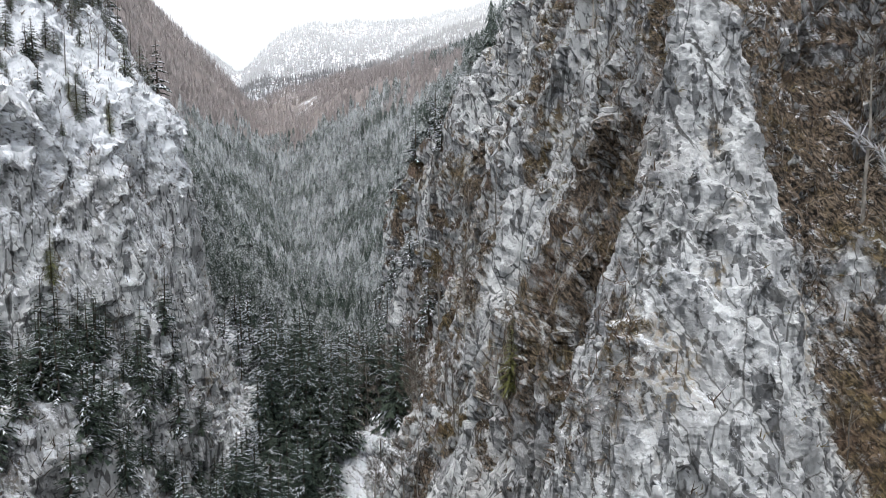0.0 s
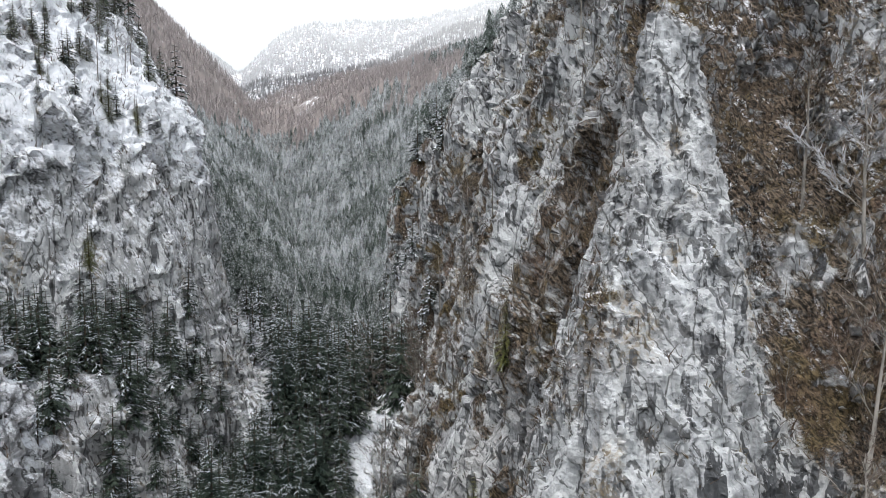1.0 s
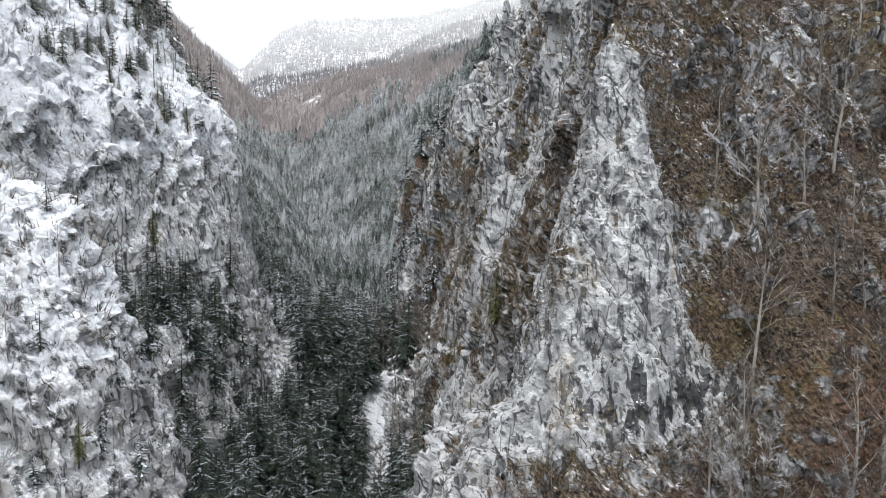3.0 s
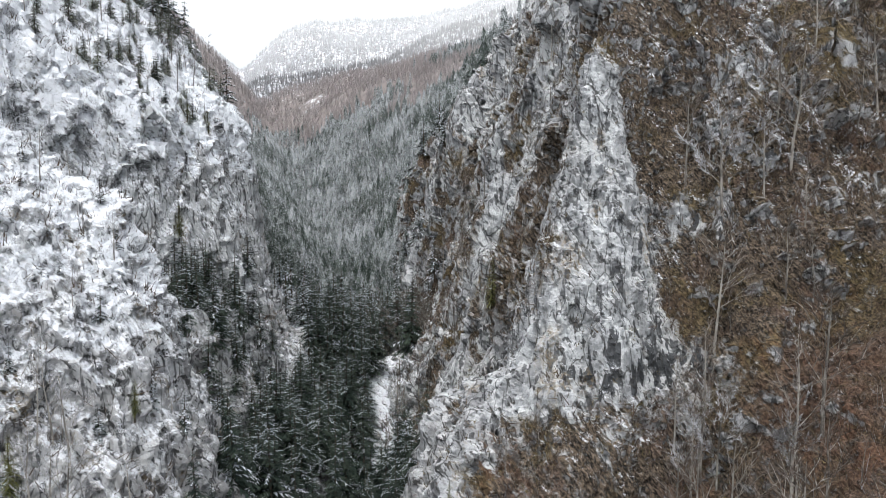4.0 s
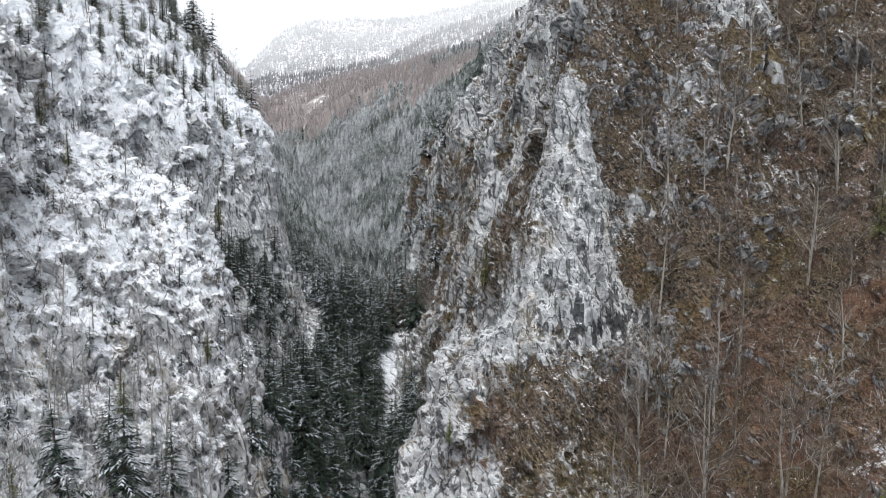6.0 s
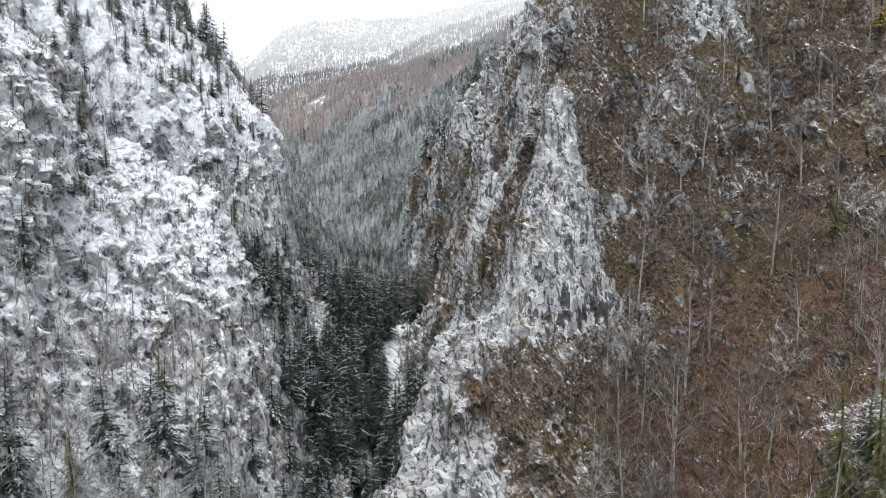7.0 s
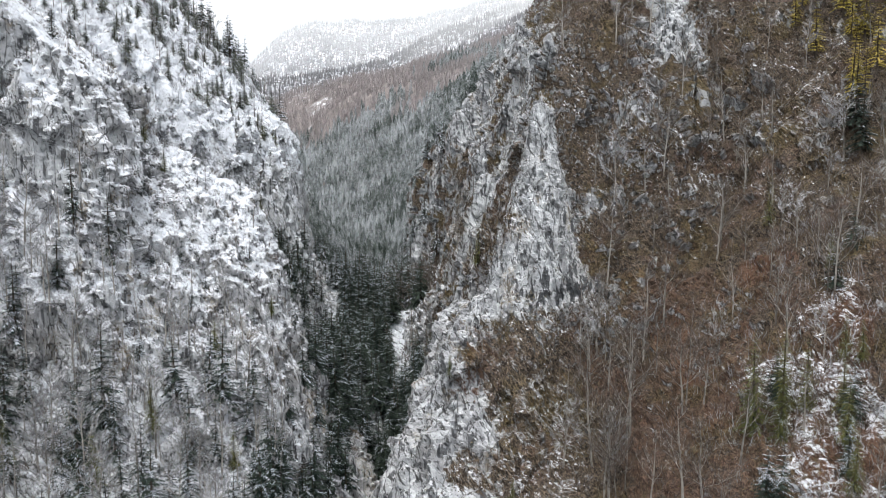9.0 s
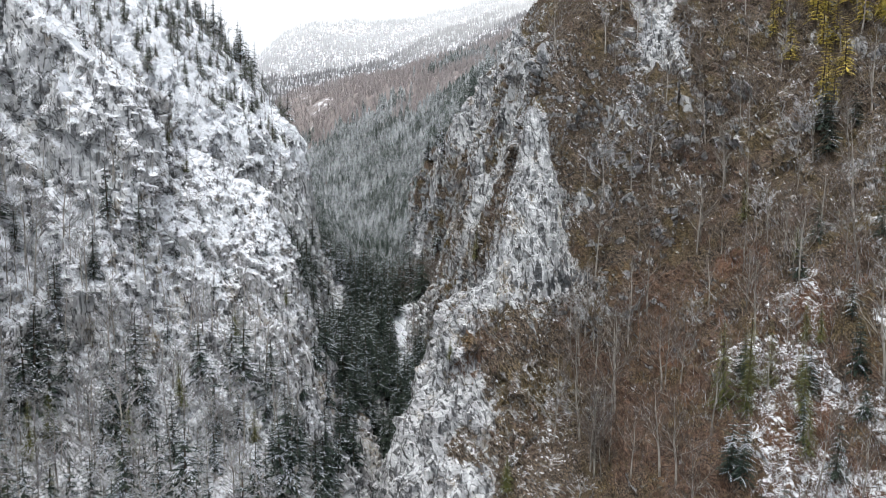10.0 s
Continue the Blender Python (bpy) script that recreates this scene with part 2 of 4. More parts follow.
def facets(x, y, z, size, seed, tilt=0.5, jump=0.35, tall=1.8):
    """Broken rock: cells of random planes with sharp edges between them, in metres."""
    p = np.stack([x / size, y / size, z / size / tall], 1)
    cell = np.floor(p).astype(np.int64)
    best = np.full(len(p), 1e9)
    out = np.zeros(len(p))
    for a in (-1, 0, 1):
        for b in (-1, 0, 1):
            for c in (-1, 0, 1):
                i, j, k = cell[:, 0] + a, cell[:, 1] + b, cell[:, 2] + c
                q = np.stack([i + 0.5 + 0.45 * lattice(i, j, k, seed), j + 0.5 + 0.45 * lattice(i, j, k, seed + 1), k + 0.5 + 0.45 * lattice(i, j, k, seed + 2)], 1)
                d = p - q
                r2 = (d * d).sum(1)
                near = r2 < best
                if not near.any():
                    continue
                dn, ii, jj, kk = d[near], i[near], j[near], k[near]
                best[near] = r2[near]
                out[near] = size * (tilt * (dn[:, 0] * lattice(ii, jj, kk, seed + 3) + dn[:, 1] * lattice(ii, jj, kk, seed + 4) + dn[:, 2] * (lattice(ii, jj, kk, seed + 5) * 0.8 - 0.2))
                                    + jump * lattice(ii, jj, kk, seed + 6))
    return out


def smin(a, b, k):
    return -k * np.logaddexp(-a / k, -b / k)


def smax(a, b, k):
    return k * np.logaddexp(a / k, b / k)


def step(lo, hi, v):
    t = np.clip((v - lo) / (hi - lo), 0, 1)
    return t * t * (3 - 2 * t)


# ---------------------------------------------------------------- the lie of the land
U = 100.0 / 85.0      # the plan below is drawn in units of U metres


def stream_x(y):
    return np.interp(y, [-140, 0, 35, 60, 80, 94, 150, 250, 330, 600, 1200], [-16, -13, -11, -10, -8, -9, -24, -48, -72, -145, -358])


def stream_z(y):
    return np.interp(y, [-140, 0, 35, 60, 80, 94, 150, 244, 330, 450, 600, 900, 1200], [2, 5, 8, 12, 16, 25, 31, 36, 50, 74, 104, 158, 205])


def right_side(x, y):
    """The wooded slope and the limestone spur on the right bank."""
    slope = 31 + 0.9 * (x - 34) + 0.35 * np.minimum(y, 90)
    slope = slope + 0.5 * np.clip(y - 32, 0, 50) * step(45, 55, x)
    slope = np.where(x > 75, slope - 0.25 * (x - 75), slope)
    back = y - 24.5 - np.where(x > 9, 0.2 * (x - 17), -1.6 + (0.38 + 0.24 * step(24, 31, y)) * (9 - x))
    edge = x - np.interp(y, [30, 45], [18.5, 15.8])
    back = back - 2.4 * step(0, 2.0, edge) * step(12, 4, edge) * step(55, 48, y)
    lean = x - 0.25 * y
    back = back - 1.3 * vnoise(lean / 5.5, 0.04 * y, 0 * y, 303) - 0.7 * vnoise(lean / 2.2, 0.06 * y, 0 * y, 304)
    front = 30 + np.where(back < 0, 1.0, 2.0) * np.minimum(back, 22) + 1.2 * np.maximum(back - 22, 0)
    front = front + 2.2 * step(36.2, 37.4, y + 0.12 * (x - 27) + 0.8 * vnoise(x / 2.5, 0 * x, 0 * x, 309)) * step(47, 40, y) * step(20.5, 22, x) * step(33, 31, x)
    front = front + 6 * np.exp(-((x - 27) / 5) ** 2 - ((y - 30) / 5) ** 2)
    rib = ((x - 2) * 18 - (y - 26) * 12.6) / 22.0
    front = front + 1.5 * np.exp(-(rib / 4.5) ** 2) * step(22, 30, y) * step(52, 42, y)
    front = front + 4 * step(53, 57, y) * step(31, 36, x) * step(50, 44, x)
    foot = np.interp(y, [10, 35, 43.8, 46.5, 51, 56, 60, 66, 71, 76.5, 83, 95, 106, 116, 121, 132, 140, 160], [4.8, 5.0, 5.3, 8.2, 8.8, 7.0, 4.8, 4.0, 3.8, -0.5, -1.5, 0.5, -1, -6.5, -9, -9.5, 0, 12])
    wave = 1.5 * vnoise(y / 5.2, 0.03 * x, 0 * y, 301) + 0.8 * vnoise(y / 2.1, 0.05 * x, 0 * y, 302)
    foot = foot + wave * step(36, 56, y)
    steep = np.interp(y, [20, 58, 70, 80, 95, 110, 125], [3.9, 3.8, 3.4, 2.6, 3.5, 4.0, 8.0])
    wall = 36 + (x - foot) * np.where((x < foot) & (y < 50), 4.2, steep)
    # the low toe that runs out to the stream below the spur's edge
    toe_wall = 36 + (x + 2.5 - 0.8 * wave) * 3.4
    toe_top = 37.5 + 0.66 * x + 0.5 * wave - 4.0 * np.maximum(0, y - 34.5 - 0.15 * x)
    toe = smin(smin(front, toe_wall, 1.0), toe_top, 1.0)
    near_cap = 74 + 0.35 * (y - 46) + 0.9 * (x - 14)
    rear_cap = 59 + 1.35 * (x + 6)
    t = step(78, 104, y)
    cap = near_cap * (1 - t) + rear_cap * t
    spur = smax(smin(smin(front, wall, 0.6), cap, 1.5), toe, 0.8)
    spur = np.where(y > 138, spur - 0.9 * (y - 138), spur)
    for bx, by, top, r in ((12.5, 101, 83, 2.6), (5.0, 105, 74, 2.0), (15.5, 77, 83, 1.8), (9.5, 90, 70, 1.6)):
        spur = np.maximum(spur, top - 7 * np.maximum(0, np.hypot(x - bx, (y - by) * 0.7) - r))
    return smax(slope, spur, 1.5)


def left_side(x, y):
    """The two snowy limestone walls, the tower and the wooded foot of the left bank."""
    foot = np.interp(y, [40, 48, 55, 62, 68, 77, 90, 100, 107, 115, 130, 150], [-56, -52, -47, -40, -35, -30.5, -30, -30.5, -35, -45, -58, -75])
    foot = foot + 1.3 * vnoise(y / 6.0, 0.03 * x, 0 * y, 305) + 0.7 * vnoise(y / 2.4, 0.05 * x, 0 * y, 306)
    wall = 40 + (foot - x) * 5.0
    cap = 70 + 1.1 * (-37 - x) + 0.36 * np.minimum(0, y - 88)
    rear = smin(wall, cap, 1.2)
    talus = smin(24 + (-26.8 - x) * 3.8, 42 + 0.15 * (-31 - x), 1.0) - 2.0 * np.maximum(0, y - 100) - 2.5 * np.maximum(0, 52 - y)
    rear = smax(rear, talus, 1.2)
    lean = x + 0.35 * y
    face = 2.2 * vnoise(lean / 7.0, 0.05 * y, 0 * y, 307) + 1.2 * vnoise(lean / 3.0, y / 9, 0 * y, 308) + 43.5 + 1.2 * (y - 21) - 0.5 * (x + 33)
    crest = np.interp(x, [-80, -60, -50, -40, -31, -24, -21], [68, 67, 65, 63, 56.5, 43, 35]) - 2.8 * np.maximum(0, y - 37)
    side = 36 + (-24.0 - x) * 5.0
    front = smin(smin(face, crest, 1.0), side, 1.0)
    tower = smin(smin(50 + (-41.4 - x) * 6, 72 + 0.8 * (-46 - x), 1.0), smin(50 + 4 * (y - 14), 82 - 3 * (y - 30) + 0.6 * (-46 - x), 1.0), 1.0)
    base = 12 + 0.42 * (-12 - x) + 0.15 * np.minimum(y + 10, 40)
    base = smin(base, stream_z(y) + 1.5 * (stream_x(y) - 2.5 - x), 1.0)
    flank = 40 + np.where(x < -54, 0.85, 3.0) * (-54 - x) + 0.25 * y
    far_end = 3.0 * np.maximum(0, y - 150)
    return np.maximum(smax(smax(front, rear, 1.0), smax(tower, base, 1.0), 1.0), flank) - far_end


def beyond(x, y):
    """The upper valley, its wooded hills and the snowy mountains."""
    xc, zc = stream_x(y), stream_z(y)
    v = zc + 0.75 * np.maximum(0, x - xc - 6) + 1.1 * np.maximum(0, xc - 6 - x)
    hill = 50 + 0.182 * np.minimum(y, 700) + 0.217 * x - 0.5 * np.maximum(0, y - 720)
    v = smin(v, np.where(x > xc, hill, 260 - 0.2 * (x + 300)), 6.0)
    top = np.interp(x, [-1500, -900, -625, -522, -446, -420, -326, -250, -77, 20, 156, 400, 1200], [480, 400, 328, 293, 240, 262, 352, 372, 376, 402, 431, 480, 520])
    mount = top - 6 - 0.55 * np.abs(y - 1500)
    low = np.interp(x, [-400, -200, -71, 13, 115, 300, 900], [172, 206, 244, 277, 320, 380, 420]) - 0.6 * np.abs(y - 1100)
    rough = 9 * fbm(x / 90, y / 90, 0 * x, 4, 5)
    return smax(smax(v, mount, 8.0), low, 8.0) + rough * step(200, 500, y)


def land(x, y):
    """Height of the ground, all in plan units."""
    xc, zc = stream_x(y), stream_z(y)
    bed = zc - 2.2 * step(4.5, 2.5, np.abs(x - xc)) * step(62, 55, y) + 0.25 * np.maximum(0, np.abs(x - xc) - 3)
    near = smax(bed, np.where(x > xc, right_side(x, y), left_side(x, y)), 1.0)
    t = step(np.where(x > xc, 128, 104), 150, y)
    return near * (1 - t) + beyond(x, y) * t


def height(x, y):
    """Height in metres at a place in metres."""
    x, y = np.asarray(x, float), np.asarray(y, float)
    return U * land(x / U, y / U)


# ---------------------------------------------------------------- mesh helpers
def mesh_from(name, verts, faces, mats, index=None, smooth=False):
    """A mesh from arrays; faces all have the same number of corners."""
    verts, faces = np.asarray(verts, np.float32), np.asarray(faces, np.int32)
    me = bpy.data.meshes.new(name)
    k = faces.shape[1]
    me.vertices.add(len(verts))
    me.vertices.foreach_set("co", verts.ravel())
    me.loops.add(faces.size)
    me.loops.foreach_set("vertex_index", faces.ravel())
    me.polygons.add(len(faces))
    me.polygons.foreach_set("loop_start", np.arange(0, faces.size, k, dtype=np.int32))
    for m in mats:
        me.materials.append(m)
    if index is not None:
        me.polygons.foreach_set("material_index", np.asarray(index, np.int32))
    me.polygons.foreach_set("use_smooth", np.full(len(faces), smooth))
    me.update(calc_edges=True)
    return me


def set_float(me, name, values):
    a = me.attributes.new(name, "FLOAT", "POINT")
    a.data.foreach_set("value", np.asarray(values, np.float32))


def vertex_normals(verts, faces):
    a, b, c, d = (verts[faces[:, k]] for k in range(4))
    fn = np.cross(c - a, d - b)
    vn = np.zeros_like(verts)
    for k in range(4):
        for axis in range(3):
            vn[:, axis] += np.bincount(faces[:, k], fn[:, axis], len(verts))
    vn /= np.maximum(1e-9, np.linalg.norm(vn, axis=1))[:, None]
    return vn, fn


def grid_faces(nx, ny):
    i = np.arange(nx * ny).reshape(ny, nx)
    return np.stack([i[:-1, :-1].ravel(), i[:-1, 1:].ravel(), i[1:, 1:].ravel(), i[1:, :-1].ravel()], 1)


def part(name, me, parent, label=""):
    ob = new(name, me)
    ob.parent = parent
    return tagged(ob, label)


# ---------------------------------------------------------------- the gorge: one solid, resampled evenly
X0, X1, Y0, Y1, VOXEL = -105.0, 105.0, -45.0, 172.0, 0.68


def gorge_solid():
    nx, ny = int((X1 - X0) / 0.8) + 1, int((Y1 - Y0) / 0.8) + 1
    xs, ys = np.linspace(X0, X1, nx), np.linspace(Y0, Y1, ny)
    gx, gy = np.meshgrid(xs, ys)
    gz = height(gx, gy)
    top = np.stack([gx.ravel(), gy.ravel(), gz.ravel()], 1)
    low = top.copy()
    low[:, 2] = np.minimum(-12.0, low[:, 2])
    f = grid_faces(nx, ny)
    n = nx * ny
    i = np.arange(n).reshape(ny, nx)
    loop = np.concatenate([i[0, :], i[1:, -1], i[-1, -2::-1], i[-2:0:-1, 0]])
    nxt = np.roll(loop, -1)
    sides = np.stack([loop + n, nxt + n, nxt, loop], 1)
    me = mesh_from("solid", np.concatenate([top, low]), np.concatenate([f, f[:, ::-1] + n, sides]), [])
    ob = new("solid", me)
    mod = ob.modifiers.new("even", "REMESH")
    mod.mode, mod.voxel_size = "VOXEL", VOXEL
    done = ob.evaluated_get(bpy.context.evaluated_depsgraph_get()).to_mesh()
    v = np.empty(len(done.vertices) * 3, np.float32)
    done.vertices.foreach_get("co", v)
    q = np.empty(len(done.loops), np.int32)
    done.loops.foreach_get("vertex_index", q)
    v, q = v.reshape(-1, 3).astype(float), q.reshape(-1, 4)
    bpy.data.objects.remove(ob)
    bpy.data.meshes.remove(me)
    c = v[q].mean(1)
    keep = (c[:, 2] > -8) & (c[:, 0] > X0 + 1) & (c[:, 0] < X1 - 1) & (c[:, 1] > Y0 + 1) & (c[:, 1] < Y1 - 1)
    q = q[keep]
    used = np.unique(q)
    remap = np.zeros(len(v), np.int64)
    remap[used] = np.arange(len(used))
    return v[used], remap[q]


def fractures(x, y, z, warp, face, fine=1.0):
    """Flutes with sharp grooves between them, open cracks, and tilted beds that end in small ledges; in metres."""
    lean = 0.20 + 0.10 * face
    a, b, c = (x + lean * z) / fine, (y - 0.25 * z) / fine, z / fine
    flutes = 0.55 - 1.5 * np.abs(vnoise(a / 3.4 + 0.5 * warp, b / 3.4, c / 24, 601)) - 0.7 * np.abs(vnoise(a / 1.5, b / 1.5 + 0.4 * warp, c / 12, 602))
    crack = np.maximum(0, 1 - np.abs(vnoise(a / 6.0 + 0.6 * warp, b / 6.0, c / 20 + 0.4 * warp, 603)) / 0.07)
    bend = 0.9 * fbm(x / 7, y / 7, z / 7, 3, 604)
    beds = 0.0
    for thick, amp in ((3.4, 0.75), (1.3, 0.34)):
        h = (0.46 * x + 0.10 * y + 0.88 * z) / (thick * fine) + bend * (3.4 / thick) ** 0.5
        cut = h - np.floor(h)
        beds = beds + amp * (np.minimum(cut / 0.75, (1 - cut) / 0.25) - 0.5)
    patch = 0.35 + 0.65 * step(-0.25, 0.25, fbm(x / 11, y / 11, z / 11, 2, 605))
    return fine * (flutes * (0.75 + 0.25 * face) - 1.1 * crack - beds * patch * (1 - 0.45 * face))


def weather(v, q):
    """Ribs, cracks, ledges and blocks on the rock; gentle humps on the ground."""
    n, _ = vertex_normals(v, q)
    x, y, z = v.T
    steep = step(0.86, 0.5, n[:, 2])
    edge = np.minimum.reduce([x - X0, X1 - x, Y1 - y]) / 6.0
    fade = np.clip(edge, 0.0, 1.0)
    warp = fbm(x / 9, y / 9, z / 9, 2, 91)
    big = fbm(x / 17, y / 17, z / 26, 3, 1)
    rib = ridged(x / 6.5 + 0.4 * warp, y / 6.5, z / 22 + 0.3 * warp, 3, 31)
    wx, wy, wz = x + 1.2 * warp, y + 1.0 * fbm(x / 5, y / 5, z / 5, 2, 92), z + 1.2 * warp - 0.35 * x
    slab = facets(wx, wy, wz, 5.0, 401, 0.50, 0.26, 3.6)
    crag = facets(wx, wy, wz, 2.2, 411, 0.6, 0.28, 2.6)
    face = step(2, 6, x / U) * step(26, 20, x / U) * step(22, 26, y / U) * step(56, 50, y / U)
    slabby = step(54, 58, y / U) * step(106, 101, y / U) * step(-56, -52, x / U) * step(-25, -27, x / U) * step(40, 43, z / U) * step(62, 55, z / U)
    face = np.maximum(face, slabby)
    calm = 1 - 0.55 * face
    d = steep * (calm * (1.7 * big + 0.6 * rib) + (1 - 0.55 * face) * (0.75 * slab + 0.75 * crag) + 0.6 * fractures(x, y, z, warp, face))
    d = d + (1 - steep) * (0.8 * big + 0.4 * fbm(x / 3, y / 3, z / 3, 3, 19) + 0.4 * fractures(x, y, z, warp, face))
    # the hollow under the overhang beside the spur's edge, and its lip
    hole = np.exp(-((x - 13.0) / 2.2) ** 2 - ((y - 62.0) / 4.5) ** 2 - ((z - 68.0) / 3.0) ** 2)
    lip = np.exp(-((x - 13.5) / 3.0) ** 2 - ((y - 60.0) / 4.5) ** 2 - ((z - 72.6) / 1.3) ** 2)
    d = d - 4.5 * hole + 1.8 * lip
    out = v + n * (d * fade)[:, None]
    return out


def refine(v, q, region):
    """Splits each face of a region in four; edges at its border stay straight."""
    a = q[region]
    edges = np.sort(np.concatenate([a[:, [k, (k + 1) % 4]] for k in range(4)]), 1)
    pairs, back = np.unique(edges, axis=0, return_inverse=True)
    mids = len(v) + back.reshape(4, -1)
    cen = len(v) + len(pairs) + np.arange(len(a))
    nv = np.concatenate([v, v[pairs].mean(1), v[a].mean(1)])
    quads = np.concatenate([np.stack([a[:, k], mids[k], cen, mids[(k + 3) % 4]], 1) for k in range(4)])
    return nv, np.concatenate([q[~region], quads])


def boxed(v, q, x0, x1, y0, y1):
    c = v[q].mean(1) / U
    return (c[:, 0] > x0) & (c[:, 0] < x1) & (c[:, 1] > y0) & (c[:, 1] < y1)


def chisel(v, q, x0, x1, y0, y1, size, depth, seed):
    """Small breaks, flakes and hollows on a refined stretch of rock."""
    n, _ = vertex_normals(v, q)
    x, y, z = v.T
    inner = np.minimum.reduce([x / U - x0, x1 - x / U, y / U - y0, y1 - y / U])
    w = step(0.3, 2.0, inner) * step(0.95, 0.7, n[:, 2])
    warp = vnoise(x / size / 2, y / size / 2, z / size / 2, seed + 5)
    flake = facets(x + 0.4 * size * warp, y, z + 0.3 * size * warp - 0.4 * x, size, seed, 0.7, 0.30, 3.0)
    flake = 0.9 * flake + 0.4 * fractures(x, y, z, warp, step(2, 6, x / U), 0.42 * size)
    return v + n * (flake * depth * w)[:, None]


gv, gq = gorge_solid()
gv = weather(gv, gq)
for x0, x1, y0, y1, size, depth, seed in ((-8, 40, 14, 58, 0.95, 0.62, 501), (-50, -19, 10, 42, 1.15, 0.7, 511), (-1, 23, 25, 47, 0.5, 0.60, 521)):
    gv, gq = refine(gv, gq, boxed(gv, gq, x0, x1, y0, y1))
    gv = chisel(gv, gq, x0, x1, y0, y1, size, depth, seed)
gn, gfn = vertex_normals(gv, gq)
WIND = np.array([0.30, -0.12, 0.94])
gx, gy, gz = gv.T
right_bank = step(-2, 6, gx / U - stream_x(gy / U))
cover = fbm(gx / 22, gy / 22, gz / 22, 3, 141)
bx, by, bz = gx / U, gy / U, gz / U
wob = fbm(gx / 8, gy / 8, gz / 8, 3, 151)
snow = (step(0.05, 0.95, gn @ WIND) * 0.66 * right_bank + (1 - right_bank) * (0.76 * step(0.12, 0.86, gn @ WIND) - 0.06)) * (1 - right_bank * (0.35 + 0.35 * step(13, 19, bx))) + right_bank * (0.09 + 0.07 * step(13, 19, bx)) + 0.14 * cover + 0.32
snow = snow - 0.13 - right_bank * (0.37 + 0.05 * step(18, 26, bx) + 0.10 * step(12, 24, bx + 6 * wob))
snow = snow - 0.42 * step(42, 35, bz) * step(36, 44, by) * step(108, 100, by) + step(27, 33, bx + 6 * wob) * step(16, 8, by + 4 * wob) * (0.02 + 0.55 * step(-0.05, 0.25, fbm(gx / 6, gy / 6, gz / 6, 3, 211)))
snow = snow + 0.50 * step(6, 3, np.abs(bx - stream_x(by) + 0.5)) * step(60, 68, by) * step(108, 102, by)
snow = snow + 0.03 * (1 - right_bank) * step(48, 38, bz) * step(26, 18, by)
snow = snow - 0.12 * step(14, 20, bx) * step(12, 18, by) * step(38, 30, by) * step(52, 44, bz)
snow = snow - 0.30 * step(-26, -22, bx) * step(-8, -11, bx) * step(44, 36, by) * step(32, 26, bz)
snow = snow + (1 - right_bank) * (0.08 * step(38, 44, bz) - 0.07 * step(46, 40, by))
snow = snow - 0.34 * step(7, 4, np.abs(bx - stream_x(by))) * step(66, 58, by)
# bare limestone: the pyramid of the spur, its toe and the slabs of the inner wall
half = np.interp(bz, [36, 40, 50, 60, 66, 69, 73], [5, 8.5, 5.8, 4.0, 2.6, 0.5, -4])
pyramid = step(1.5, -1.5, np.abs(bx - np.interp(bz, [38, 41, 50, 68], [12.8, 13.2, 14.3, 14.5])) - half + 1.4 * wob) * step(56, 48, by) * step(38.2, 41, bz + 1.5 * wob)
toe_low = step(5.5, 0.0, bx + 4.0 * wob - 0.1 * np.maximum(0, 34 - bz)) * step(41, 37, bz)
toe_ridge = step(9.5, 6.5, bx + 2.0 * wob) * step(37, 39, bz) * step(46, 43, bz)
toe = np.maximum(toe_low, toe_ridge) * step(40, 34, by)
slabs = step(0.06, 0.20, fbm(gx / 4.5, gy / 4.5, gz / 36, 3, 161)) * step(14, 10, bx - 0.12 * (bz - 50) + 2 * wob) * step(34, 40, by)
block = step(35, 37, bx + wob) * step(45, 43, bx + wob) * step(52, 54, by) * step(66, 70, bz)
tower = step(2.0, 0.5, np.hypot(bx - 12.5, by - 101) - 4) + step(2.0, 0.5, np.hypot(bx - 5, by - 105) - 3)
band = step(-0.25, 0.15, fbm(gx / 3.5, gy / 3.5, gz / 14, 2, 231)) * step(20.5, 23, bx + 2 * wob) * step(33, 30.5, bx + 2 * wob) * step(34, 35.5, by) * step(40.5, 39, by) * step(52, 54, bz + 2 * wob) * step(59, 57, bz + 2 * wob)
gully = step(3.2, 1.2, np.abs(bx - 34 - 0.6 * (by - 51) + wob)) * step(46, 48, by) * step(57, 54, by)
bare = np.clip(np.maximum(np.maximum(pyramid, toe), slabs) + block + tower + band, 0, 1)
wet = np.clip(pyramid * step(47, 41.5, bz + 2 * wob) * step(8, 13, bx + wob) * 1.15 + 0.5 * block + 1.15 * band, 0, 1.15)
rust = 0.8 * step(4.5, 1.0, np.hypot(bx - 3.0, 0.7 * (bz - 33.5)) + 3.2 * wob) * step(38, 33, by)
rust = np.maximum(rust, 0.6 * step(0.35, 0.75, fbm(gx / 9, gy / 9, gz / 9, 3, 181)) * step(24, 34, bx) * step(74, 58, bz))
litter = 2 * rust + 1.25 * right_bank * step(14, 24, bx + 6 * wob) * step(58, 38, bz + 8 * wob)
recess = step(43, 47, by + 2 * wob) * step(70, 65, by + 2 * wob) * step(2, 4, bx) * step(21, 17, bx) * step(38, 44, bz + 4 * wob) * step(70, 62, bz + 3 * wob)
arete = step(64, 66.5, by) * step(77, 74, by) * step(24, 19, bx) * step(40, 46, bz + 4 * wob)
rear_wall = step(54, 58, by) * step(106, 101, by) * step(-56, -52, bx) * step(-25, -27, bx) * step(40, 43, bz + 2 * wob) * step(62, 55, bz + 5 * wob + 3 * cover)
